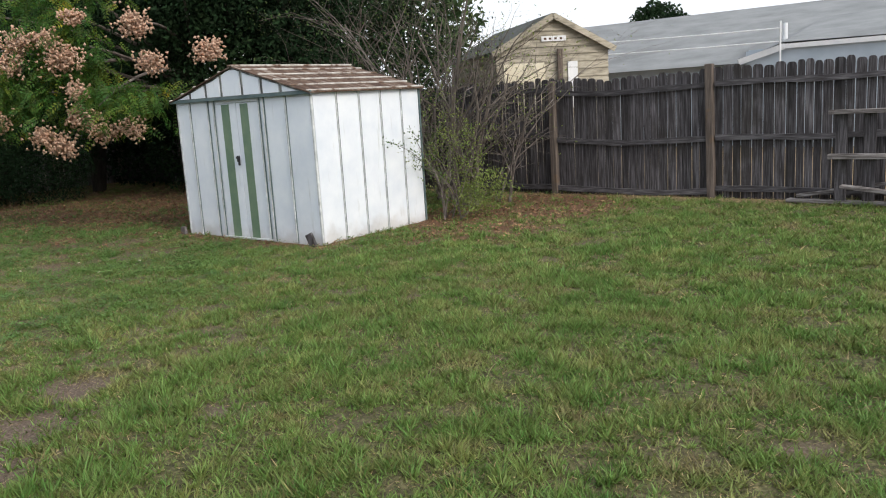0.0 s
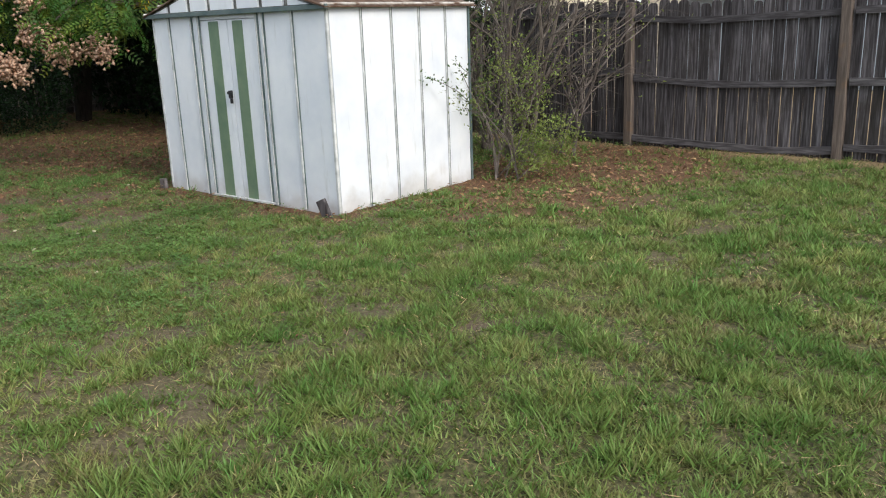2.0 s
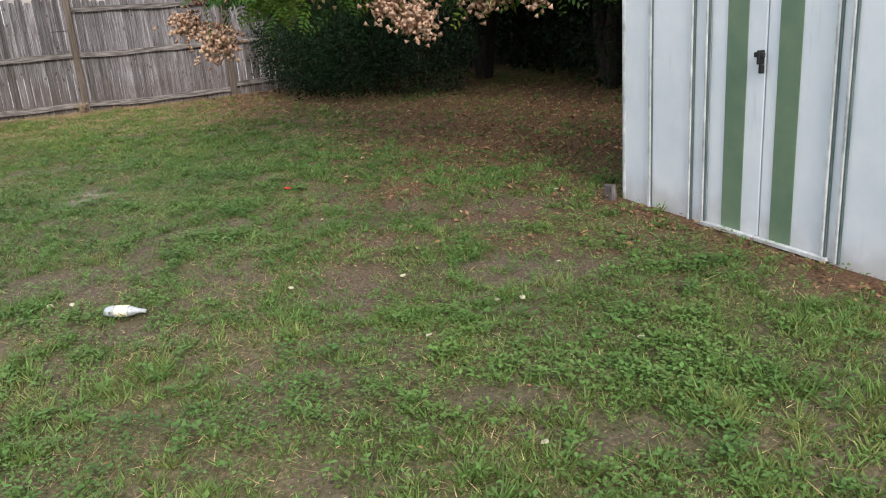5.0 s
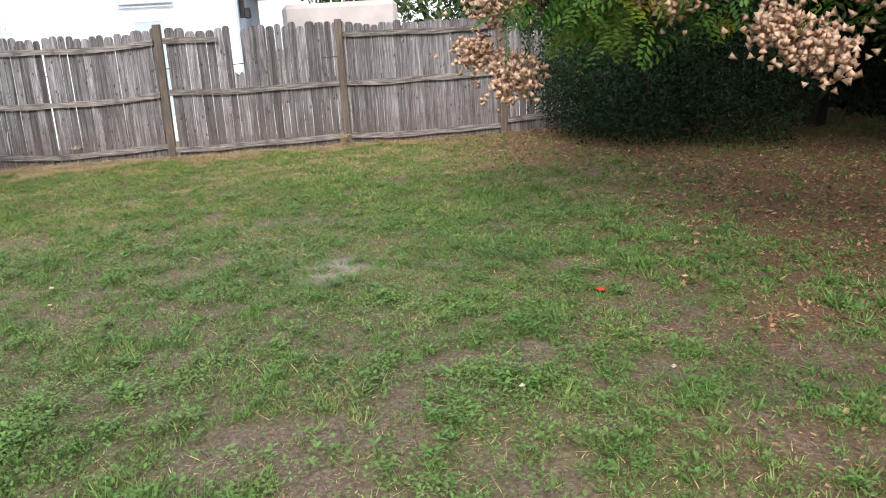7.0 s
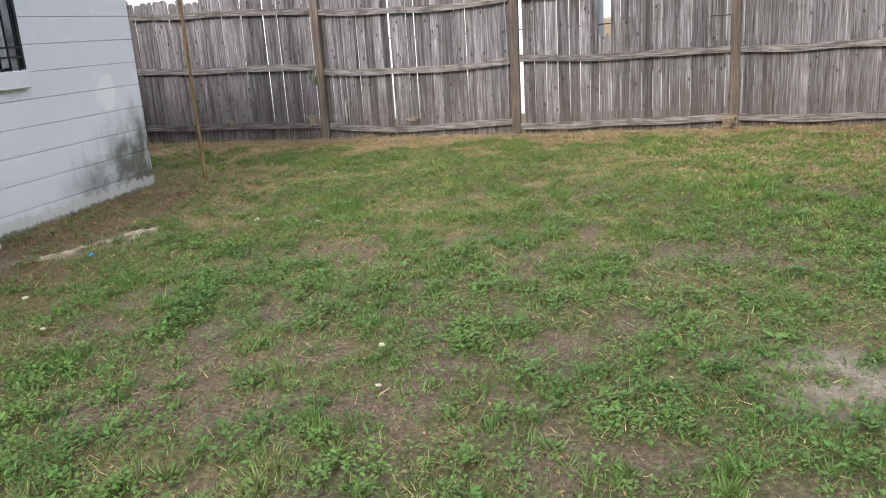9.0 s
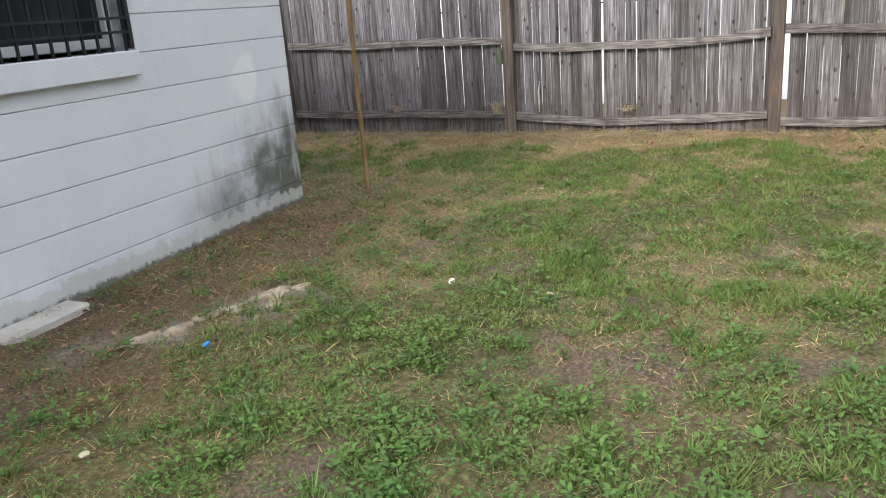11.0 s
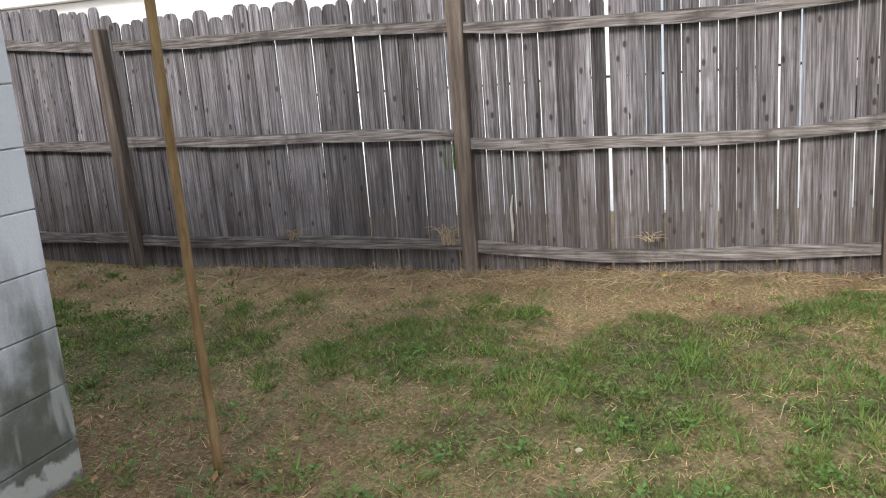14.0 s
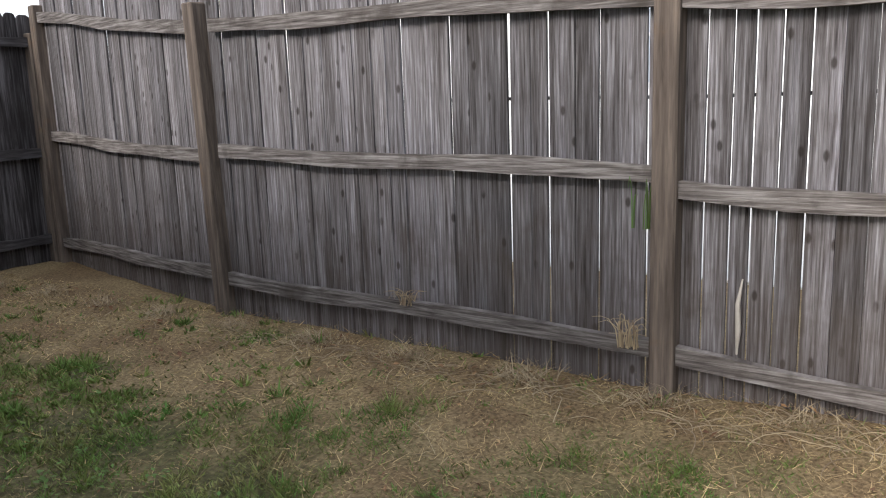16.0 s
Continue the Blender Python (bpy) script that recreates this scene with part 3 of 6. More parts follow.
def blades(name, x, y, h, w, lean, material, label, category, head=None):
    """Curved grass blades of three triangles each."""
    n = len(x)
    a = rng.uniform(0, math.tau, n)
    la = a + rng.normal(0, 0.7, n) + math.pi / 2
    if head is not None:
        la = head + rng.normal(0, 0.5, n)
        a = la + math.pi / 2 + rng.normal(0, 0.5, n)
    z = ground_height(x, y) - 0.004
    wx, wy = np.cos(a) * w / 2, np.sin(a) * w / 2
    lx, ly = np.cos(la) * lean * h, np.sin(la) * lean * h
    up = h * np.sqrt(np.clip(1 - lean * lean * 0.6, 0.05, 1))
    v = np.empty((n, 5, 3))
    v[:, 0] = np.stack([x - wx, y - wy, z], -1)
    v[:, 1] = np.stack([x + wx, y + wy, z], -1)
    v[:, 2] = np.stack([x - wx * 0.8 + lx * 0.35, y - wy * 0.8 + ly * 0.35, z + up * 0.6], -1)
    v[:, 3] = np.stack([x + wx * 0.8 + lx * 0.35, y + wy * 0.8 + ly * 0.35, z + up * 0.6], -1)
    v[:, 4] = np.stack([x + lx, y + ly, z + up], -1)
    base = np.arange(n)[:, None] * 5
    tri = np.concatenate([base + [0, 1, 3], base + [0, 3, 2], base + [2, 3, 4]], 1).reshape(-1, 3)
    return mesh_np(name, v.reshape(-1, 3), tri, 3, material, None, label, category)


def spikes(name, x, y, h, w, lean, material, label, category, lift=0.0, head=None):
    """Short blades of one triangle each."""
    n = len(x)
    a, la = rng.uniform(0, math.tau, n), rng.uniform(0, math.tau, n)
    if head is not None:
        la = head + rng.normal(0, 0.5, n)
    z = ground_height(x, y) - 0.003 + lift * rng.random(n)
    wx, wy = np.cos(a) * w / 2, np.sin(a) * w / 2
    up = h * np.sqrt(np.clip(1 - lean * lean, 0.02, 1))
    v = np.empty((n, 3, 3))
    v[:, 0] = np.stack([x - wx, y - wy, z], -1)
    v[:, 1] = np.stack([x + wx, y + wy, z + w * 0.3 * (lift > 0)], -1)
    v[:, 2] = np.stack([x + np.cos(la) * lean * h, y + np.sin(la) * lean * h, z + up], -1)
    return mesh_np(name, v.reshape(-1, 3), np.arange(n * 3).reshape(-1, 3), 3, material, None, label, category)


def grass_keep(x, y, d):
    g, s, l, b, a = cover(x, y)
    t = tufting(x, y)
    tuft = (0.5 + 0.5 * sstep(t[0], 0.42, 0.54)) * (0.6 + 0.4 * sstep(t[3], 0.4, 0.56))
    return 1.35 * g * (1 - 0.45 * s) * tuft * np.where(d < 3.2, 1.0, np.clip(3.2 / d, 0.25, 1) ** 0.9)


x, y, d = scatter(3000000, grass_keep)
t0, t3 = tufting(x, y)[0], tufting(x, y)[3]
h = (0.026 + 0.016 * sstep(x, -9.0, -4.0)) * (0.5 + 0.6 * sstep(t0, 0.42, 0.6) + 0.6 * sstep(t3, 0.45, 0.62)) * rng.uniform(0.5, 1.4, len(x))
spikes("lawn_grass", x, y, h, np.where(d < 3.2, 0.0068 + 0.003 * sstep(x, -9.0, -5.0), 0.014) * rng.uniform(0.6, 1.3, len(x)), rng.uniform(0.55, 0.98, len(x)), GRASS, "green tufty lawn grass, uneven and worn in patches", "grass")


def clumps(n, per, keep, spread):
    """Clumps of blades that fan out: places, and the heading of each blade."""
    x, y, d = scatter(n, keep)
    a = rng.uniform(0, math.tau, (len(x), per))
    r = spread * rng.random((len(x), per)) ** 0.5 * rng.uniform(0.5, 1.3, (len(x), 1))
    size = np.repeat(rng.uniform(0.6, 1.35, len(x)), per)
    bx, by = (x[:, None] + np.cos(a) * r).ravel(), (y[:, None] + np.sin(a) * r).ravel()
    ok = clear(bx, by)
    return bx[ok], by[ok], np.repeat(d, per)[ok], a.ravel()[ok], size[ok]


def clump_keep(x, y, d):
    g, s, l, b, a = cover(x, y)
    t = tufting(x, y)
    tuft = (0.38 + 0.62 * sstep(t[1], 0.43, 0.58)) * (0.5 + 0.5 * sstep(t[3], 0.42, 0.56))
    return 1.3 * g * tuft * (1 - 0.5 * s) * np.where(d < 3.4, 1.0, np.clip(3.4 / d, 0.4, 1))


x, y, d, head, size = clumps(130000, 18, clump_keep, 0.03)
lush = sstep(x, -13.0, -4.0)
h = (0.035 + 0.016 * lush + 0.022 * sstep(tufting(x, y)[1], 0.5, 0.7)) * (0.75 + 0.5 * sstep(tufting(x, y)[3], 0.45, 0.6)) * size * rng.uniform(0.6, 1.2, len(x))
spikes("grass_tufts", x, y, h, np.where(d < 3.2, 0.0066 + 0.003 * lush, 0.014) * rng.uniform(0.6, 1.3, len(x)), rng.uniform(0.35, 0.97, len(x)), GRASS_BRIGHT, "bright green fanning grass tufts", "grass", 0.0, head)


def straw_keep(x, y, d):
    g, s, l, b, a = cover(x, y)
    return np.clip(0.14 + s * 0.95, 0, 1) * (1 - 0.8 * l) * (1 - 0.6 * b * (1 - s)) * np.where(d < 3.4, 1.0, 0.5)


x, y, d = scatter(2300000, straw_keep)
spikes("dead_grass", x, y, 0.014 + 0.07 * rng.random(len(x)) ** 3.5, rng.uniform(0.0018, 0.004, len(x)) * np.where(d < 3.2, 1, 1.5), rng.uniform(0.85, 0.998, len(x)), STRAW, "flattened dry straw-coloured dead grass", "dead grass", 0.02)


def stalk_keep(x, y, d):
    g, s, l, b, a = cover(x, y)
    return np.clip(s - 0.45, 0.004, 1) * (1 - 0.8 * l) * np.where(d < 4, 1, 0.3)


x, y, d = scatter(42000, stalk_keep)
fy = rng.uniform(-5.0, 7.0, 3000) + 0.0
fy = np.round(fy * 1.7) / 1.7 + rng.normal(0, 0.07, 3000)
x, y, d = np.append(x, -19.24 + rng.normal(0, 0.05, 3000)), np.append(y, fy), np.append(d, np.full(3000, 3.0))
blades("straw_stalks", x, y, rng.uniform(0.05, 0.15, len(x)), rng.uniform(0.002, 0.004, len(x)), rng.uniform(0.95, 1.25, len(x)), STALK, "long pale dry grass stalks lying flat", "dead grass")


def cards(name, c, u, v, material, label="", category="", parent=None, kind="stuff"):
    """Pointed leaf shapes: centre, half length and half width vectors; slightly folded."""
    n = len(c)
    nrm = np.cross(u, v)
    nrm /= np.linalg.norm(nrm, axis=1, keepdims=True) + 1e-9
    fold = nrm * np.linalg.norm(v, axis=1, keepdims=True) * 0.35
    p = np.stack([c - u, c + v * 1.0 + fold, c + u, c - v * 1.0 + fold], 1)
    base = np.arange(n)[:, None] * 4
    tri = np.concatenate([base + [0, 1, 2], base + [0, 2, 3]], 1).reshape(-1, 3)
    return mesh_np(name, p.reshape(-1, 3), tri, 3, material, parent, label, category, kind)


def rand_dirs(n):
    d = rng.normal(size=(n, 3))
    return d / np.linalg.norm(d, axis=1, keepdims=True)


def frames_for(d):
    r = rand_dirs(len(d))
    s = np.cross(d, r)
    return s / (np.linalg.norm(s, axis=1, keepdims=True) + 1e-9)


def weed_keep(x, y, d):
    g, s, l, b, a = cover(x, y)
    region = (0.35 * sstep(x, -18.5, -16.0) + 0.65 * sstep(x, -15.5, -12.5)) * (1 - sstep(x, -7.5, -5.5)) * (0.35 + 0.65 * sstep(tufting(x, y)[2], 0.4, 0.54)) * (0.55 + 0.45 * sstep(tufting(x, y)[3], 0.42, 0.55))
    return region * (1 - 0.6 * l) * (1 - 0.75 * b) * np.where(d < 4.5, 1, 0.4)


x, y, d = scatter(300000, weed_keep)
k = 7
cx, cy = np.repeat(x, k), np.repeat(y, k)
ang = rng.uniform(0, math.tau, len(cx))
r = rng.uniform(0.005, 0.04, len(cx))
cz = ground_height(cx, cy) + rng.uniform(0.012, 0.05, len(cx))
out = np.stack([np.cos(ang), np.sin(ang), rng.uniform(-0.1, 0.6, len(cx))], -1)
side = np.stack([-np.sin(ang), np.cos(ang), np.zeros(len(cx))], -1)
sz = (rng.uniform(0.005, 0.011, len(cx)) * (1 + 0.45 * sstep(tufting(cx, cy)[3], 0.5, 0.62)))[:, None]
cards("weeds", np.stack([cx + np.cos(ang) * r, cy + np.sin(ang) * r, cz], -1), out * sz, side * sz * 0.65, WEED, "low bright green broadleaf weeds among the grass", "weeds")


def rosette_keep(x, y, d):
    g, s, l, b, a = cover(x, y)
    return 0.9 * g * sstep(x, -15.0, -13.0) * (1 - sstep(x, -8.5, -7.0)) * sstep(tufting(x, y)[2], 0.5, 0.6) * (d < 5)


x, y, d = scatter(1500, rosette_keep)
k = 9
cx, cy, size = np.repeat(x, k), np.repeat(y, k), np.repeat(rng.uniform(0.5, 1.25, len(x)), k)
ang = rng.uniform(0, math.tau, len(cx))
sz = (0.022 * size * rng.uniform(0.6, 1.2, len(cx)))[:, None]
out = np.stack([np.cos(ang), np.sin(ang), rng.uniform(0.0, 0.55, len(cx))], -1)
side = np.stack([-np.sin(ang), np.cos(ang), rng.uniform(-0.3, 0.3, len(cx))], -1)
cards("weed_rosettes", np.stack([cx, cy, ground_height(cx, cy) + 0.02], -1) + out * sz * 1.1, out * sz, side * sz * 0.5, WEED, "larger broadleaf weed rosettes spread in worn turf", "weeds")


def litter_keep(x, y, d):
    g, s, l, b, a = cover(x, y)
    return np.clip(l * 0.85 + 0.07 * sstep(x, -4, -9) * sstep(y, 1.2, 2.5) + 0.12 * b * sstep(x, -5, -8), 0, 1)


x, y, d = scatter(200000, litter_keep)
ang = rng.uniform(0, math.tau, len(x))
tilt = rng.uniform(-0.5, 0.5, (2, len(x)))
sz = (0.005 + (0.006 + 0.017 * sstep(cover(x, y)[2], 0.2, 0.6)) * rng.random(len(x)) ** 1.5)[:, None]
cards("leaf_litter", np.stack([x, y, ground_height(x, y) + rng.uniform(0.006, 0.03, len(x))], -1), np.stack([np.cos(ang), np.sin(ang), tilt[0]], -1) * sz,
      np.stack([-np.sin(ang), np.cos(ang), tilt[1]], -1) * sz * 0.5, LITTER, "brown and orange fallen leaves scattered on bare soil", "fallen leaves")

# ---- house with painted block wall ----
HX, HY, HEAST = -16.47, -0.64, -2.0
house = thing("house", "single storey house of painted pale grey block with barred window", "house", (HX, HY, 0))
MI = Matrix.Translation((-HX, -HY, 0))
WX0, WX1, WZ0, WZ1 = -15.03, -13.81, 1.19, 2.2
LASTB = -12.47
bm = boxes(((HX + 0.02, HY - 8, -0.2), (WX0, HY - 0.012, 2.5)), ((WX1, HY - 0.2, -0.2), (LASTB, HY - 0.012, 2.5)), 
           ((WX0, HY - 0.2, -0.2), (WX1, HY - 0.012, WZ0 - 0.02)), ((WX0, HY - 0.2, WZ1), (WX1, HY - 0.012, 2.5)), ((WX0, HY - 8, -0.2), (LASTB, HY - 0.9, 2.5)))
bmesh.ops.transform(bm, matrix=MI, verts=bm.verts)
part("wall", bm, MORTAR, house, "grey mortar backing of the block wall")
bm = boxes(((LASTB, HY - 8, -0.2), (HEAST, HY, 2.5)))
bmesh.ops.transform(bm, matrix=MI, verts=bm.verts)
part("wall", bm, BLOCK_PAINT, house)
bm = bmesh.new()
for a, b in (((HX - 0.5, HY - 8.5, 2.5), (HEAST + 0.5, HY + 0.45, 2.56)),):
    box(bm, a, b)
v = [bm.verts.new(p) for p in ((HX - 0.5, HY - 8.5, 2.56), (HEAST + 0.5, HY - 8.5, 2.56), (HEAST + 0.5, HY + 0.45, 2.56), (HX - 0.5, HY + 0.45, 2.56), (HX + 3, HY - 4, 3.9), (HEAST - 3, HY - 4, 3.9))]
for f in ((0, 1, 5, 4), (2, 3, 4, 5), (1, 2, 5), (3, 0, 4)):
    bm.faces.new([v[i] for i in f])
bmesh.ops.transform(bm, matrix=MI, verts=bm.verts)
part("roof", bm, SHINGLE, house, "grey shingled hip roof")
win = new("window")
win.parent = house
bm = boxes(((WX0, HY - 0.16, WZ0), (WX1, HY - 0.13, WZ1)))
bmesh.ops.transform(bm, matrix=MI, verts=bm.verts)
part("pane", bm, GLASS, win, "dark window glass")
bm = boxes(((WX0, HY - 0.13, WZ0), (WX0 + 0.05, HY - 0.09, WZ1)), ((WX1 - 0.05, HY - 0.13, WZ0), (WX1, HY - 0.09, WZ1)), ((WX0 + 0.05, HY - 0.13, WZ0), (WX1 - 0.05, HY - 0.09, WZ0 + 0.05)),
           ((WX0 + 0.05, HY - 0.13, WZ0 + 0.5), (WX1 - 0.05, HY - 0.09, WZ0 + 0.54)), bevel=0.004)
bmesh.ops.transform(bm, matrix=MI, verts=bm.verts)
part("frame", bm, WHITE_TRIM, win, "pale metal window frame")
bm = boxes(((WX0 - 0.02, HY - 0.13, 1.04), (WX1 + 0.02, HY + 0.045, 1.17)), bevel=0.006)
bmesh.ops.transform(bm, matrix=MI, verts=bm.verts)
part("sill", bm, BLOCK_PAINT, win, "thick painted concrete sill")
grille = thing("window_grille", "black iron burglar bars with scrolls over the window", "window bars", (WX0, HY, 1.2))
for i in range(13):
    xx = 0.04 + i * (WX1 - WX0 - 0.08) / 12
    part("bar", boxes(((xx - 0.006, 0.012, -0.035), (xx + 0.006, 0.024, 0.98))), BLACK, grille)
for zz in (0.06, 0.13, 0.9):
    part("crossbar", boxes(((0.0, 0.024, zz), (WX1 - WX0, 0.034, zz + 0.014))), BLACK, grille)
for xx in (0.0, WX1 - WX0 - 0.025):
    part("jamb", boxes(((xx, -0.0, -0.02), (xx + 0.025, 0.036, 0.99))), BLACK, grille)
for xx in (0.3, 0.61, 0.92):
    for sgn in (-1, 1):
        bm = bmesh.new()
        pts = [Vector((xx + sgn * (0.01 + 0.035 * abs(math.sin(t * 3.0))), 0.03, 0.3 + 0.34 * t)) for t in [i / 14 for i in range(15)]]
        tube(bm, pts, [0.006] * 15, 5)
        part("scroll", bm, BLACK, grille)
spigot = thing("outdoor_tap", "small black outdoor tap and hanging cable on painted block wall", "tap", (-13.62, HY + 0.012, 0.5))
bm = bmesh.new()
tube(bm, [Vector((0, -0.02, 0)), Vector((0, 0.05, 0)), Vector((0, 0.065, -0.02))], [0.014, 0.014, 0.01], 8)
part("body", bm, BLACK, spigot)
bm = bmesh.new()
tube(bm, [Vector((0.0, 0.05, -0.02)), Vector((-0.05, 0.05, -0.12)), Vector((-0.06, 0.05, -0.25)), Vector((-0.02, 0.06, -0.38)), Vector((0.02, 0.08, -0.485))], [0.005] * 5, 6)
part("cable", bm, BLACK, spigot)
slab = thing("broken_concrete_strip", "broken pale concrete strip lying at the foot of the block wall", "concrete", (-13.95, -0.5, 0))
for i, (a, l, w) in enumerate(((-0.1, 0.5, 0.12), (0.45, 0.55, 0.1), (1.0, 0.5, 0.13))):
    part("piece", boxes(((a - l / 2, -w, -0.03), (a + l / 2 - 0.02, w * 0.3, 0.035 + 0.008 * i)), bevel=0.012), CONCRETE, slab)

# ---- metal shed ----
SX0, SX1, SY0, SY1, SH, SP = -9.76, -7.32, 7.735, 9.57, 1.68, 2.02
shed = thing("garden_shed", "white sheet-metal shed with green door stripes and a rusty gabled roof", "shed", (SX0, SY0, 0))
W, D = SX1 - SX0, SY1 - SY0
doorl, doorr = 0.76, 1.57
for a, b in ((((0.01, 0.0, -0.02), (doorl, 0.03, SH))), (((doorr, 0.0, -0.02), (W - 0.01, 0.03, SH)))):
    part("front_wall", boxes((a, b), bevel=0.003), SHED_WHITE, shed, "pale blue-white ribbed steel front")
part("lintel", boxes(((doorl, 0.0, SH - 0.06), (doorr, 0.03, SH)), bevel=0.003), SHED_WHITE, shed)
part("side_wall", boxes(((W - 0.03, 0.03, -0.02), (W, D, SH))), SHED_WHITE, shed, "white ribbed steel side wall")
part("side_wall", boxes(((0, 0.03, -0.02), (0.03, D, SH))), SHED_WHITE, shed)
part("back_wall", boxes(((0.03, D - 0.03, -0.02), (W - 0.03, D, SH))), SHED_WHITE, shed)
part("floor", boxes(((0.03, 0.03, 0.0), (W - 0.03, D - 0.03, 0.03))), MORTAR, shed)


def seam(points, material=None):
    bm = bmesh.new()
    (a, b) = points
    box(bm, a, b, 0.003)
    part("seam", bm, material or SHED_SEAM, shed)


for xx in (0.27, 2.03):
    seam(((xx - 0.012, -0.016, 0), (xx + 0.012, 0.0, SH - 0.01)))
    seam(((xx + 0.012, -0.01, 0), (xx + 0.02, 0.0, SH - 0.01)), SHED_TEAL)
for xx in (0.64, 0.755, 1.59, 1.67):
    seam(((xx - 0.016, -0.02, 0), (xx, 0.0, SH - 0.01)))
    seam(((xx, -0.014, 0), (xx + 0.012, 0.0, SH - 0.01)), SHED_TEAL)
for yy in (0.37, 0.735, 1.1, 1.47):
    seam(((W, yy - 0.005, 0), (W + 0.016, yy + 0.008, SH - 0.01)))
    seam(((W, yy + 0.008, 0), (W + 0.012, yy + 0.022, SH - 0.01)), SHED_TEAL)
seam(((W - 0.02, -0.006, 0), (W + 0.006, 0.02, SH)))
seam(((W, D - 0.02, 0), (W + 0.014, D + 0.01, SH)), SHED_TEAL)
seam(((-0.006, -0.006, 0), (0.02, 0.02, SH)))
door = new("door")
door.parent = shed
mid = (doorl + doorr) / 2 - 0.01
for a, b in ((doorl + 0.003, mid - 0.004), (mid + 0.004, doorr - 0.003)):
    part("panel", boxes(((a, 0.004, 0.0), (b, 0.022, SH - 0.065)), bevel=0.004), SHED_WHITE, door, "white sliding steel door panel")
for a, b in ((0.885, 1.03), (1.235, 1.375)):
    part("stripe", boxes(((a, -0.002, 0.01), (b, 0.004, SH - 0.075)), bevel=0.002), SHED_GREEN, door, "faded green painted stripe")
part("handle", boxes(((1.125, -0.035, 0.93), (1.145, 0.004, 1.0)), ((1.10, -0.03, 0.965), (1.165, -0.012, 0.99)), ((1.135, -0.03, 0.885), (1.16, -0.01, 0.93)), bevel=0.003), BLACK, door, "black door latch with padlock")
part("threshold", boxes(((doorl - 0.05, -0.035, 0.0), (doorr + 0.05, 0.0, 0.018))), SHED_SEAM, shed)
# gable and roof
for yy in (-0.03, D - 0.0):
    bm = bmesh.new()
    p = [(-0.05, yy, SH), (W + 0.05, yy, SH), (W / 2, yy, SP)]
    v0 = [bm.verts.new(q) for q in p]
    v1 = [bm.verts.new((q[0], q[1] + 0.03, q[2])) for q in p]
    bm.faces.new(v0[::-1])
    bm.faces.new(v1)
    for i in range(3):
        bm.faces.new((v0[i], v0[(i + 1) % 3], v1[(i + 1) % 3], v1[i]))
    part("gable", bm, SHED_GABLE, shed, "dark mildewed steel gable behind scalloped panels")
edges = [0.08, 0.36, 0.68, 0.98, 1.36, 1.7, 2.02, 2.34]
for a, b in zip(edges, edges[1:]):
    hl, hr = (max((SP - SH) * (1 - abs(q - W / 2) / (W / 2)) - 0.02, 0.015) for q in (a + 0.03, b - 0.03))
    crown = (SP - SH) * 0.96 if a < W / 2 < b else max(hl, hr) * 0.97
    bm = bmesh.new()
    out = [(a + 0.03, 0.02), (b - 0.03, 0.02)] + [(b - 0.03 - (b - a - 0.06) * q, 0.02 + (hr + (hl - hr) * q - 0.02) + (crown - max(hl, hr)) * math.sin(q * math.pi)) for q in (0, 0.25, 0.5, 0.75, 1)]
    f0, f1 = [bm.verts.new((p, -0.05, SH + h)) for p, h in out], [bm.verts.new((p, -0.031, SH + h)) for p, h in out]
    bm.faces.new(f0)
    bm.faces.new(f1[::-1])
    for k in range(len(out)):
        bm.faces.new((f0[k], f1[k], f1[(k + 1) % len(out)], f0[(k + 1) % len(out)]))
    bmesh.ops.recalc_face_normals(bm, faces=bm.faces)
    part("gable_panel", bm, SHED_WHITE, shed, "chalky white gable panel with mildewed edges")
part("gutter", boxes(((-0.07, -0.055, SH - 0.025), (W + 0.06, -0.03, SH + 0.015)), bevel=0.004), SHED_TEAL, shed, "dark grimy trim strip under the gable")
for sgn in (-1, 1):
    bm = bmesh.new()
    run, rise = W / 2 + 0.06, SP - SH + 0.02
    ang = math.atan2(rise, run)
    m = Matrix.Translation((W / 2, 0, SP + 0.005)) @ Matrix.Rotation(sgn * ang, 4, "Y")
    ln = math.hypot(run, rise)
    x0, x1 = (0, ln) if sgn > 0 else (-ln, 0)
    box(bm, (x0, -0.07, 0), (x1, D + 0.06, 0.012), 0, m)
    part("roof_sheet", bm, RUST, shed, "rust-streaked steel roof sheet")
    for k in range(1, 6):
        xx = sgn * ln * (k / 5 - 0.03)
        bm = bmesh.new()
        box(bm, (xx - 0.014, -0.075, 0.012), (xx + 0.014, D + 0.06, 0.028), 0.004, m)
        part("roof_rib", bm, RUST_RIB, shed)
part("ridge_cap", boxes(((W / 2 - 0.05, -0.08, SP + 0.005), (W / 2 + 0.05, D + 0.07, SP + 0.03)), bevel=0.008), RUST_RIB, shed)
for px, py, hh, rz, lean in ((-7.36, 7.63, 0.15, 10, -24), (-9.8, 7.66, 0.1, 0, -6)):
    stub = thing("wooden_stake", "short dark wooden stake leaning by the foot of the metal shed", "stake", (px, py, 0))
    bm = boxes(((-0.045, -0.02, -0.04), (0.045, 0.02, hh)), bevel=0.006)
    bmesh.ops.transform(bm, matrix=pose(0, 0, 0, 0, lean, rz), verts=bm.verts)
    part("stake", bm, DARK_WOOD if hh > 0.12 else GREY_WOOD, stub)

# ---- fences ----
PICKETS = {}


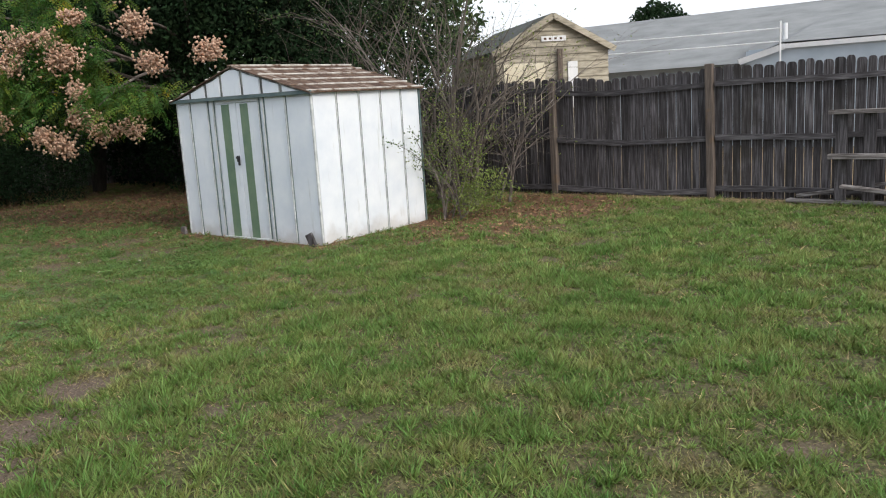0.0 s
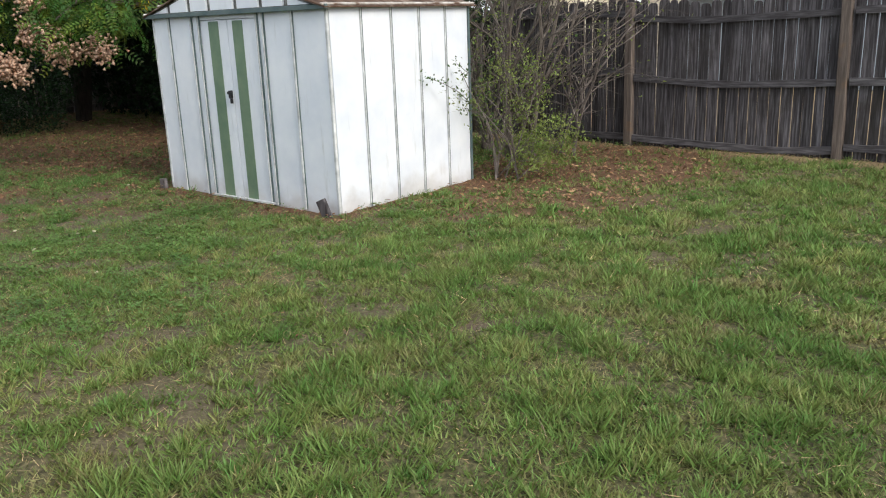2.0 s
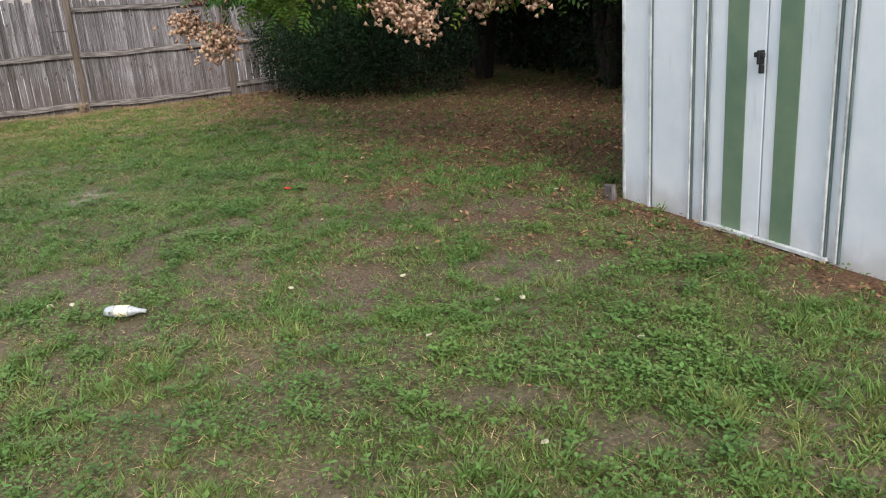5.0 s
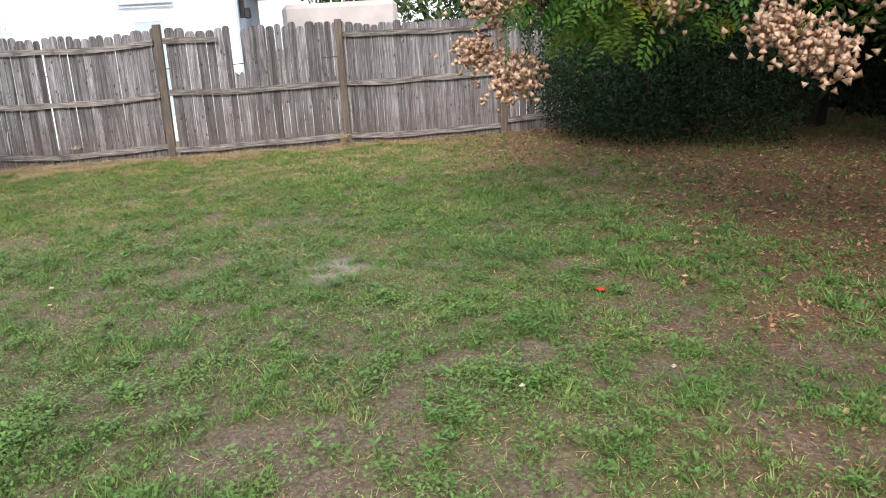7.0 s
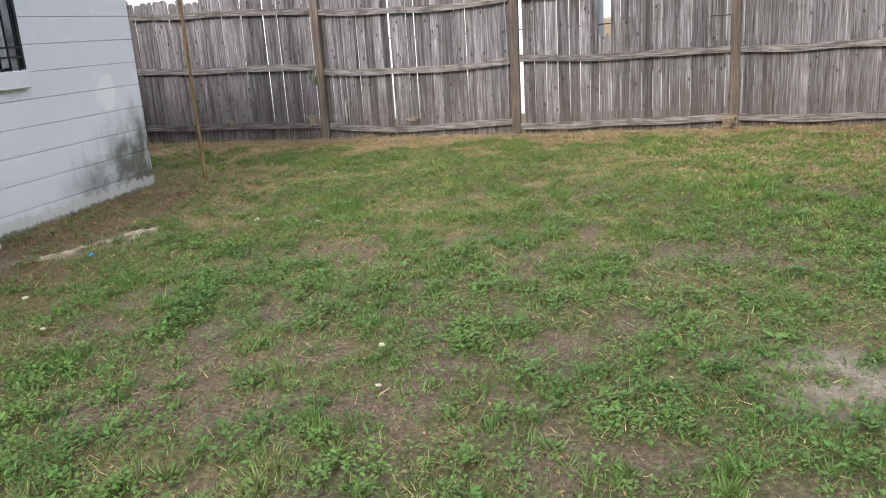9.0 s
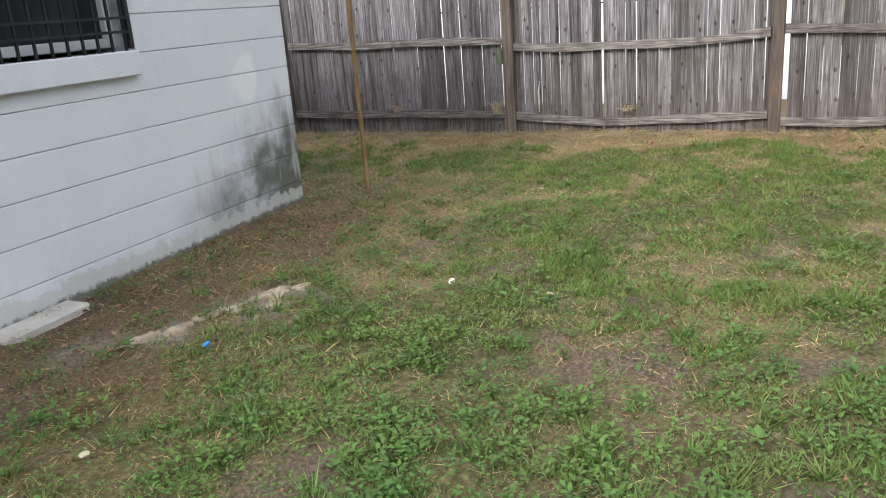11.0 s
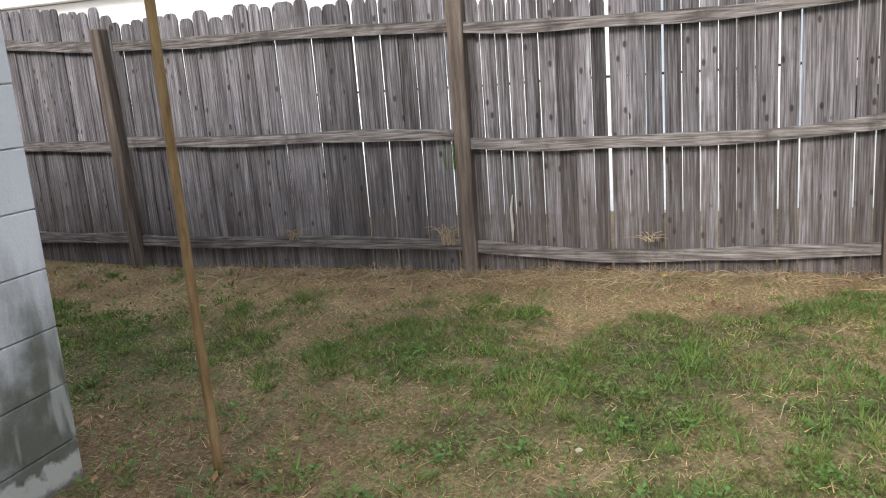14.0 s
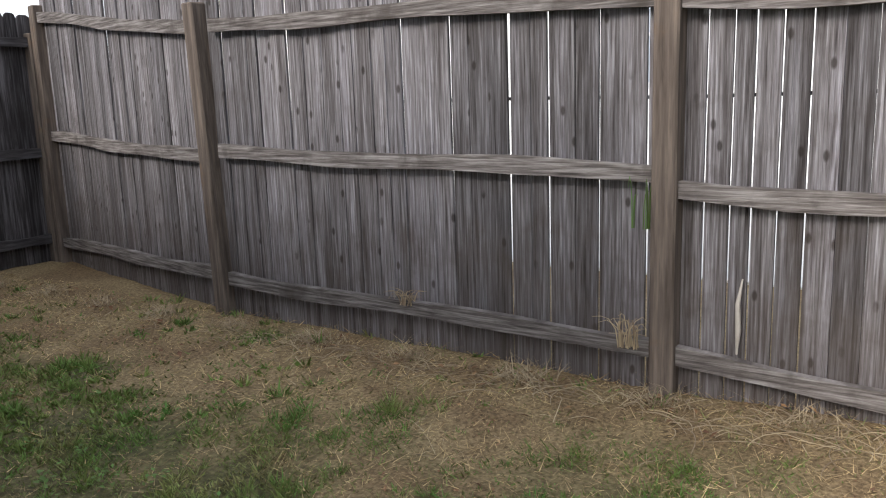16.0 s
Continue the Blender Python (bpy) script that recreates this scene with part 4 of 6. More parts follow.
def picket_mesh(w, h, material, kind):
    key = (round(w, 3), round(h, 2), material.name, kind)
    if key in PICKETS:
        return PICKETS[key]
    t = 0.016
    if kind == "round":
        prof = [(-w / 2, 0), (w / 2, 0), (w / 2, h - 0.045), (w / 2 * 0.82, h - 0.014), (w * 0.22, h), (-w * 0.22, h), (-w / 2 * 0.82, h - 0.014), (-w / 2, h - 0.045)]
    else:
        prof = [(-w / 2, 0), (w / 2, 0), (w / 2, h - 0.05), (w * 0.2, h - 0.01), (-w * 0.05, h - 0.06), (-w / 2, h)]
    bm = bmesh.new()
    f = [bm.verts.new((a, -t / 2, b)) for a, b in prof]
    g = [bm.verts.new((a, t / 2, b)) for a, b in prof]
    bm.faces.new(f)
    bm.faces.new(g[::-1])
    for i in range(len(prof)):
        j = (i + 1) % len(prof)
        bm.faces.new((f[j], f[i], g[i], g[j]))
    me = bpy.data.meshes.new("picket")
    bm.to_mesh(me)
    bm.free()
    me.materials.append(material)
    PICKETS[key] = me
    return me


def fence(name, label, posts, wood, rail_wood, post_wood, rnd, flags):
    root = thing(name, label, "fence", (*posts[0][:2], 0))
    ox, oy = posts[0][:2]
    for i, (px, py, hh, lean) in enumerate(posts):
        nxt = posts[min(i + 1, len(posts) - 1)]
        prv = posts[max(i - 1, 0)]
        a = math.atan2(nxt[1] - prv[1], nxt[0] - prv[0])
        bm = boxes(((-0.05, -0.05, -0.25), (0.05, 0.05, hh)), bevel=0.008)
        for v in bm.verts:
            v.co.x += lean * max(v.co.z, 0)
        ob = part("post", bm, post_wood, root)
        ob.matrix_local = pose(px - ox, py - oy, 0, 0, 0, math.degrees(a))
    for i in range(len(posts) - 1):
        a, b = Vector((*posts[i][:2], 0)), Vector((*posts[i + 1][:2], 0))
        d = b - a
        length = d.length
        ang = math.atan2(d.y, d.x)
        frame_m = Matrix.Translation((a.x - ox, a.y - oy, 0)) @ Matrix.Rotation(ang, 4, "Z")
        opt = flags.get(i, {})
        sag, swell, tight = opt.get("sag", rnd.uniform(-0.03, 0.02)), opt.get("swell", rnd.uniform(0.0, 0.02)), opt.get("tight", 0.0)
        for level, (z0, cut) in enumerate(((opt.get("low", 0.19), 1.0), (opt.get("mid", 0.87), 1.0), (opt.get("top", 1.56), opt.get("top_cut", 1.0)))):
            bm = bmesh.new()
            ring = []
            n = 12
            tilt = rnd.uniform(-0.03, 0.03) if "tilts" not in opt else opt["tilts"][level]
            ph = rnd.uniform(0, 6)
            for k in range(n + 1):
                s = (0.052 + (length - 0.104) * k / n) * cut
                q = s / length
                z = z0 + 4 * sag * q * (1 - q) + tilt * (q - 0.5) + 0.008 * math.sin(q * 9 + ph)
                y = -0.005 + 4 * swell * q * (1 - q) * (-1) + 0.004 * math.sin(q * 13 + ph)
                hh, tt = 0.037 + 0.004 * math.sin(q * 17 + ph) + rnd.uniform(-0.0015, 0.0015), 0.019
                ring.append([bm.verts.new((s, y + yy, z + zz)) for yy, zz in ((-tt, -hh), (tt, -hh), (tt, hh), (-tt, hh))])
            for r0, r1 in zip(ring, ring[1:]):
                for k in range(4):
                    bm.faces.new((r0[k], r0[(k + 1) % 4], r1[(k + 1) % 4], r1[k]))
            bm.faces.new(ring[0][::-1])
            bm.faces.new(ring[-1])
            ob = part("rail", bm, rail_wood, root)
            ob.matrix_local = frame_m
        s = opt.get("start", 0.0)
        joints = [j - posts[i][1] for j in opt.get("joints", ())] + [length]
        while s < length - 0.03:
            w = rnd.choice((0.086, 0.095, 0.105, 0.115, 0.128))
            gap = rnd.choice((0.007, 0.008, 0.009, 0.010, 0.011)) * (1 - 0.8 * tight)
            if "joints" in opt:
                end = next(j for j in joints if j > s + 0.02)
                gap = rnd.choice(opt.get("gaps", (0.002, 0.008, 0.010, 0.012, 0.013)))
                for j, g in opt.get("wide", ()):
                    if abs(j - posts[i][1] - end) < 0.01:
                        gap = g
                w = round((end - s - gap / 2) * 200) / 200
            c = s + w / 2
            q = c / length
            h = 1.72 + 4 * sag * q * (1 - q) + rnd.choice((-0.02, -0.01, 0, 0.01, 0.02)) + opt.get("rise", 0.0) * q + opt.get("lift", 0.0)
            kind = "round"
            for s0, s1, hb in opt.get("broken", ()):
                if s0 < c < s1:
                    h, kind = hb + rnd.uniform(-0.03, 0.03), "torn"
            if h:
                me = picket_mesh(w, round(h * 50) / 50, wood, kind)
                off = 4 * swell * q * (1 - q) * (-1)
                share("picket", me, root, frame_m @ pose(c, opt.get("side", 1) * 0.036 + off + rnd.uniform(-0.002, 0.003), rnd.uniform(-0.03, 0.0), rnd.uniform(-0.4, 0.4), rnd.uniform(-0.1, 0.1) + opt.get("slant", 0.0), 0))
            s += w + gap
    return root


JOINTS_1 = (-2.56, -2.46, -2.35, -2.27, -2.154, -2.043, -1.932, -1.804, -1.685, -1.592, -1.473, -1.386, -1.293, -1.124, -1.016, -0.92, -0.816, -0.712, -0.611, -0.524, -0.405, -0.295, -0.193, -0.089)
JOINTS_2 = (0.131, 0.226, 0.307, 0.399, 0.495, 0.601, 0.699, 0.812, 0.91, 1.022, 1.124, 1.224, 1.327, 1.431, 1.531, 1.629, 1.73, 1.852, 1.96, 2.083, 2.238, 2.339)
rnd = random.Random(5)
WEST = [(-20.03, -5.11, 2.0, 0.0), (-19.47, -2.65, 1.78, -0.05), (-19.36, 0.0, 1.85, 0.0), (-19.24, 2.43, 1.78, 0.01), (-19.3, 4.85, 1.72, 0.0), (-19.15, 7.1, 1.72, 0.0), (-19.2, 9.6, 1.7, 0), (-19.2, 12.45, 1.75, 0)]
fence("picket_fence", "weathered grey timber picket fence, gapped boards with rounded tops", [(a, b, c, d) for a, b, c, d in WEST], GREY_WOOD, RAIL_WOOD, POST_WOOD, rnd,
      {0: {"sag": 0.0, "low": 0.2, "mid": 0.96, "top": 1.77, "tilts": (0.06, -0.1, -0.29), "lift": 0.5, "rise": -0.32, "tight": 0.85},
       1: {"sag": 0.0, "low": 0.2, "mid": 0.925, "top": 1.61, "tilts": (-0.02, -0.05, -0.07), "lift": 0.11, "joints": JOINTS_1, "gaps": (0.002, 0.003, 0.006, 0.009, 0.010)},
       2: {"sag": -0.06, "low": 0.17, "mid": 0.86, "swell": -0.04, "lift": 0.03, "joints": JOINTS_2, "wide": ((0.91, 0.019),), "gaps": (0.002, 0.006, 0.008, 0.011)},
       3: {"sag": -0.02, "tight": 0.6, "start": 0.1, "top_cut": 0.33, "broken": ((0.92, 1.12, 1.14),), "low": 0.12},
       4: {"tight": 1.0, "low": 0.12, "top": 1.52, "lift": -0.04}})
rnd = random.Random(17)
# dark wood here puts the house's shade into the colour of this fence
fence("side_fence", "timber picket fence running from corner post toward house, shade painted as dark wood", [(-16.62, -5.3, 1.8, 0), (-18.3, -5.24, 1.8, 0), (-20.03, -5.22, 1.8, 0)], DARK_WOOD, RAIL_DARK, POST_WOOD, rnd,
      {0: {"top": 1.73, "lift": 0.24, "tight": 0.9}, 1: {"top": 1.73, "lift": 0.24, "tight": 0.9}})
NORTH = [(-19.2, 12.5, 1.7, 0), (-16.8, 12.6, 1.7, 0), (-14.4, 12.6, 1.7, 0), (-11.9, 12.55, 1.7, 0), (-9.42, 12.5, 1.7, 0), (-6.97, 12.3, 1.68, -0.01), (-4.58, 12.28, 1.76, -0.02), (-2.1, 12.3, 1.75, 0), (0.35, 12.25, 1.75, 0), (2.8, 12.2, 1.75, 0)]
rnd = random.Random(11)
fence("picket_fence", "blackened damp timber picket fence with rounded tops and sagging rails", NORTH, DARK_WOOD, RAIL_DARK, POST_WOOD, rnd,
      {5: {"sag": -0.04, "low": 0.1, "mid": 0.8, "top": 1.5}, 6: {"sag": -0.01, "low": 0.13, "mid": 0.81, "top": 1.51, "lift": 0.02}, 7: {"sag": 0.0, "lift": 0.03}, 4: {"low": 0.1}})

wire = thing("fence_wire", "dark sagging wire strung behind the grey picket fence", "wire", (-19.52, -2.6, 1.22))
bm = bmesh.new()
tube(bm, [Vector((0.1 + 0.033 * (k / 14) * 10 * 0.7, k * 0.53, -0.03 * math.sin(k / 14 * math.pi) + 0.004 * math.sin(k * 2.2))) - Vector((0.13, 0, 0)) for k in range(15)], [0.008] * 15, 5)
part("strand", bm, BLACK, wire)

# ---- pole ----
pole = thing("pole", "slim ochre-brown wooden pole standing upright in thin grass", "pole", (-16.56, -0.15, 0))
bm = bmesh.new()
tube(bm, [Vector((0, 0, -0.1)), Vector((0.012, 0.003, 0.7)), Vector((0.008, -0.002, 1.5)), Vector((0.02, 0, 2.3))], [0.017, 0.016, 0.016, 0.015], 10)
part("shaft", bm, BROWN_PAINT, pole)

# ---- pallet and boards ----
pallet = thing("pallet_frame", "dark weathered pallet frame standing upright against the fence", "pallet", (-3.0, 11.95, 0))
for z0, z1 in ((1.07, 1.12), (0.55, 0.61)):
    part("crosspiece", boxes(((-0.06, -0.12, z0), (1.5, -0.02, z1)), bevel=0.005), RAIL_WOOD, pallet, "pale grey crosspiece")
for xx in (0.0, 0.3, 0.56, 0.85, 1.15, 1.42):
    part("board", boxes(((xx, -0.02, 0.0), (xx + 0.13, 0.01, 1.07)), bevel=0.004), DARK_WOOD, pallet)
planks = [((-3.55, 12.05, 0.03), (-1.9, 11.85, 0.04), 0.14), ((-3.45, 12.1, 0.08), (-2.2, 12.0, 0.3), 0.09), ((-2.9, 11.8, 0.24), (-1.8, 11.75, 0.12), 0.12)]
for a, b, w in planks:
    a, b = Vector(a), Vector(b)
    th = thing("loose_board", "loose weathered board lying in front of the dark fence", "board", a)
    m = look((0, 0, 0), b - a)
    bm = bmesh.new()
    box(bm, (-w / 2, -0.02, -(b - a).length), (w / 2, 0.02, 0), 0.004)
    bmesh.ops.transform(bm, matrix=m, verts=bm.verts)
    part("board", bm, RAIL_WOOD, th)

# ---- small litter in the grass ----
bottle = thing("plastic_bottle", "crushed clear plastic bottle with a pale label lying in the grass", "bottle", (-9.46, 4.57, 0.045))
bm = bmesh.new()
rad = [0.02, 0.034, 0.035, 0.032, 0.035, 0.034, 0.03, 0.018, 0.013, 0.013]
tube(bm, [Vector((-0.1 + 0.022 * i, 0.004 * math.sin(i * 2), 0.003 * math.cos(i * 3))) for i in range(10)], rad, 12)
bmesh.ops.transform(bm, matrix=pose(0, 0, 0, 0, 4, 68) @ Matrix.Diagonal((1, 1, 0.75, 1)), verts=bm.verts)
part("body", bm, CLEAR_PLASTIC, bottle, smooth=True)
bm = bmesh.new()
tube(bm, [Vector((-0.045 + 0.03 * i, 0, 0)) for i in range(3)], [0.037] * 3, 12)
bmesh.ops.transform(bm, matrix=pose(0, 0, 0, 0, 4, 68) @ Matrix.Diagonal((1, 1, 0.75, 1)), verts=bm.verts)
part("label", bm, LABEL_MAT, bottle, smooth=True)


def scrap(name, label, category, at, size, material, seed):
    r = random.Random(seed)
    th = thing(name, label, category, (*at, float(ground_height(np.array(at[0]), np.array(at[1]))) + 0.03))
    bm = bmesh.new()
    bmesh.ops.create_icosphere(bm, subdivisions=2, radius=1)
    for v in bm.verts:
        v.co = v.co * r.uniform(0.75, 1.15)
        v.co.x *= size[0]
        v.co.y *= size[1]
        v.co.z *= size[2]
    bmesh.ops.transform(bm, matrix=pose(0, 0, 0, r.uniform(-15, 15), r.uniform(-15, 15), r.uniform(0, 360)), verts=bm.verts)
    part("body", bm, material, th)


scrap("red_litter", "small red plastic piece lying in the grass", "plastic litter", (-11.61, 5.95), (0.035, 0.018, 0.008), RED_PLASTIC, 1)
scrap("crumpled_tissue", "crumpled white tissue lying on the lawn", "tissue", (-14.92, 1.17), (0.02, 0.013, 0.009), PAPER, 2)
scrap("plastic_scrap", "small blue and white plastic scrap on bare soil", "plastic scrap", (-14.0, 0.47), (0.02, 0.012, 0.008), BLUE_PLASTIC, 3)
for i, p in enumerate(((-8.55, 6.23), (-8.6, 6.12), (-10.54, 5.25), (-10.55, 5.89), (-10.21, 7.5), (-9.35, 5.35), (-9.2, 5.9), (-8.91, 6.66), (-9.82, 4.24), (-9.78, 4.34), (-7.9, 6.39), (-8.42, 5.69), (-7.45, 5.65), (-12.34, 2.9), (-12.73, 2.79), (-12.78, 1.09), (-13.19, 0.65), (-14.84, 1.67), (-16.88, 1.03))):
    scrap("pale_stone", "small pale stone lying in the thin grass", "stone", p, (0.017, 0.013, 0.006), STONE, 10 + i)

def dry_tuft(name, label, at, n, height, spread, material, seed):
    r = random.Random(seed)
    th = thing(name, label, "dry weeds", at)
    bm = bmesh.new()
    for _ in range(n):
        a, h, o = r.uniform(0, math.tau), height * r.uniform(0.5, 1.1), spread * r.uniform(0.3, 1.2)
        d = Vector((math.cos(a), math.sin(a), 0))
        k = Vector((r.uniform(-0.02, 0.02), r.uniform(-0.04, 0.04), 0))
        tube(bm, [k + d * o * q * q + Vector((0, 0, h * math.sin(q * r.uniform(1.5, 2.4)))) for q in (0, 0.3, 0.6, 0.8, 1)], [0.0025, 0.002, 0.0018, 0.0014, 0.0008], 4)
    tagged(part("stalk_bunch", bm, material, th), kind="stuff")


dry_tuft("dry_weed_tuft", "dry yellowish weed tuft caught between fence post and bottom rail", (-19.27, -0.12, 0.2), 34, 0.12, 0.09, STALK, 41)
dry_tuft("dry_weed_tuft", "dry straw caught on the bottom rail of the grey fence", (-19.38, -1.28, 0.22), 26, 0.08, 0.1, STALK, 42)
dry_tuft("dry_weed_tuft", "dry straw caught on the bottom rail of the grey fence", (-19.32, 1.15, 0.2), 18, 0.05, 0.12, STALK, 43)
dry_tuft("dry_weed_tuft", "dry straw heap against the foot of the fence post", (-19.2, 4.78, 0.02), 60, 0.13, 0.14, STALK, 44)
dry_tuft("dry_weed_tuft", "green weed growing up the side of the fence post", (-19.33, -0.09, 0.68), 9, 0.2, 0.035, WEED, 45)
vines = thing("dry_vines", "tangled pale dry vines lying along the foot of the grey fence", "dry vines", (-19.2, 0, 0), kind="stuff")
rv = random.Random(51)
bm = bmesh.new()
for _ in range(520):
    y0 = rv.choice((-2.4, -1.7, -1.0, -0.35, 0.3, 0.9, 1.4, 2.0, 3.0, 4.2)) + rv.gauss(0, 0.5)
    a, ln, up, x0 = rv.uniform(0, math.tau), rv.uniform(0.06, 0.26), rv.uniform(0.004, 0.026), abs(rv.gauss(0, 0.13)) - 0.02
    bend = rv.uniform(-1.6, 1.6)
    pts = [Vector((x0, y0, 0.012))]
    for q in range(1, 7):
        a += bend / 6
        p = pts[-1] + Vector((math.cos(a), math.sin(a), 0)) * ln / 6
        p.x = max(p.x, -0.1)
        pts.append(Vector((p.x, p.y, 0.012 + up * math.sin(q / 6 * 3.1))))
    tube(bm, pts, [rv.uniform(0.001, 0.0019)] * 7, 4)
part("vine_tangle", bm, STALK, vines)
flower = thing("yellow_flower", "small yellow flower on a short green stem in dry straw", "flower", (-19.05, 1.23, 0))
bm = bmesh.new()
tube(bm, [Vector((0, 0, 0)), Vector((0.004, 0, 0.03)), Vector((0, 0.003, 0.055))], [0.0018, 0.0015, 0.0015], 5)
part("stem", bm, WEED, flower)
bm = bmesh.new()
for k in range(10):
    a = k * math.tau / 10
    bm.faces.new([bm.verts.new(p) for p in ((0, 0, 0.055), (0.011 * math.cos(a - 0.25), 0.011 * math.sin(a - 0.25), 0.061), (0.016 * math.cos(a), 0.016 * math.sin(a), 0.06), (0.011 * math.cos(a + 0.25), 0.011 * math.sin(a + 0.25), 0.061))])
part("petals", bm, YELLOW, flower, "bright yellow petals")
splinter = thing("bare_wood_sliver", "pale raw wood sliver peeling from a grey fence board", "wood sliver", (-19.375, 0.28, 0.2))
bm = bmesh.new()
tube(bm, [Vector((0.004, 0, 0)), Vector((0.01, 0.004, 0.1)), Vector((0.006, -0.002, 0.2)), Vector((0, 0.012, 0.3))], [0.004, 0.012, 0.01, 0.003], 5)
part("sliver", bm, CONCRETE, splinter)

rubble = thing("crumbled_concrete", "crumbled tan concrete pieces half sunk in bare soil beside the house", "rubble", (-14.3, 0.2, 0))
rv = random.Random(61)
for cx, cy, lx, ly in ((-14.66, 0.33, 0.13, 0.075), (-14.47, 0.29, 0.09, 0.05), (-14.36, 0.2, 0.12, 0.045), (-14.18, 0.17, 0.08, 0.035), (-14.05, 0.08, 0.1, 0.03), (-14.56, 0.42, 0.06, 0.035), (-14.78, 0.42, 0.06, 0.04)):
    bm = bmesh.new()
    ph = [rv.uniform(0, 6) for _ in range(4)]
    rings = [[bm.verts.new((0, 0, 0.013))]]
    for k in range(1, 6):
        q = k / 5
        ring = []
        for m in range(22):
            a = m * math.tau / 22
            rr0 = q * (1 + 0.16 * math.sin(3 * a + ph[0]) + 0.1 * math.sin(7 * a + ph[1]) + rv.uniform(-0.05, 0.05))
            ring.append(bm.verts.new((math.cos(a) * rr0 * lx, math.sin(a) * rr0 * ly, 0.013 * (1 - q ** 5) + 0.003 * math.sin(5 * a + ph[2] + k) + rv.uniform(-0.005, 0.005) - 0.012 * (k == 5))))
        rings.append(ring)
    for m in range(22):
        bm.faces.new((rings[0][0], rings[1][m], rings[1][(m + 1) % 22]))
        for r0, r1 in zip(rings[1:], rings[2:]):
            bm.faces.new((r0[m], r1[m], r1[(m + 1) % 22], r0[(m + 1) % 22]))
    bmesh.ops.transform(bm, matrix=pose(cx + 14.3, cy - 0.2, 0, 0, 0, -21), verts=bm.verts)
    part("piece", bm, CONCRETE_TAN, rubble)
barrel = thing("blue_barrel", "blue plastic barrel standing behind the grey picket fence", "barrel", (-19.95, -2.15, 0))
bm = bmesh.new()
tube(bm, [Vector((0, 0, z)) for z in (0, 0.05, 0.3, 0.6, 0.85, 0.9)], [0.26, 0.28, 0.29, 0.29, 0.28, 0.25], 20)
part("body", bm, BLUE_PLASTIC, barrel, smooth=True)

# ---- neighbours ----
nshed = thing("neighbour_outbuilding", "peeling beige lap-sided outbuilding with a mossy dark roof behind the fence", "outbuilding", (-9.75, 15.0, 0))
nshed.rotation_euler = (0, 0, radians(48))
NW, NE, NP, ND = 2.26, 2.35, 2.97, 4.5
part("wall", boxes(((0, 0, 0), (NW, 0.1, NE)), ((0, 0.1, 0), (0.1, ND, NE)), ((NW - 0.1, 0.1, 0), (NW, ND, NE)), ((0.1, ND - 0.1, 0), (NW - 0.1, ND, NE))), BEIGE_LAP, nshed)
bm = bmesh.new()
v = [bm.verts.new(p) for p in ((0, 0.02, NE), (NW, 0.02, NE), (NW / 2, 0.02, NP), (0, 0.1, NE), (NW, 0.1, NE), (NW / 2, 0.1, NP))]
for f in ((0, 1, 2), (5, 4, 3), (0, 3, 4, 1), (1, 4, 5, 2), (2, 5, 3, 0)):
    bm.faces.new([v[i] for i in f])
part("gable", bm, BEIGE_LAP, nshed)
zz = 1.2
while zz < NP - 0.1:
    inset = 0 if zz < NE else (zz - NE + 0.06) / (NP - NE) * NW / 2
    bm = bmesh.new()
    box(bm, (inset - 0.01, -0.025, 0), (NW - inset + 0.01, 0, 0.14), 0, Matrix.Translation((0, 0, zz)))
    for q in bm.verts:
        if q.co.z > zz + 0.07:
            q.co.y += 0.018
    part("lap_board", bm, BEIGE_LAP, nshed)
    if zz < NE - 0.1:
        part("lap_board", boxes(((-0.022, -0.02, zz), (0, ND, zz + 0.13))), BEIGE_LAP, nshed)
    zz += 0.15
ang = math.atan2(NP - NE, NW / 2)
for sgn in (-1, 1):
    ln = math.hypot(NW / 2 + 0.12, (NP - NE) * 1.1)
    bm = bmesh.new()
    m = Matrix.Translation((NW / 2, 0, NP + 0.01)) @ Matrix.Rotation(sgn * ang, 4, "Y")
    x0, x1 = (0, ln) if sgn > 0 else (-ln, 0)
    box(bm, (x0, -0.12, 0), (x1, ND + 0.1, 0.05), 0, m)
    part("roof_slope", bm, OLD_SHINGLE, nshed, "mossy dark shingle slope")
    bm = bmesh.new()
    box(bm, (x0, -0.15, -0.06), (x1, -0.12, 0.05), 0, m)
    part("bargeboard", bm, BEIGE_LAP, nshed)
part("panel", boxes(((0.12, -0.045, 1.3), (0.95, -0.026, 2.1)), bevel=0.004), CREAM, nshed, "cream painted board patch")
part("panel", boxes(((1.42, -0.045, 1.2), (1.62, -0.026, 2.1)), bevel=0.004), WHITE_TRIM, nshed, "white board patch")
part("post", boxes(((1.2, -0.1, 1.0), (1.3, -0.05, 2.35)), bevel=0.004), POST_WOOD, nshed, "brown post against the gable wall")
part("sign", boxes(((0.9, -0.04, 2.5), (1.4, -0.026, 2.6)), bevel=0.003), WHITE_TRIM, nshed, "small white faded board")
for sx in (0.95, 1.05, 1.16, 1.27):
    part("mark", boxes(((sx, -0.044, 2.53), (sx + 0.05, -0.041, 2.57))), RUST, nshed)

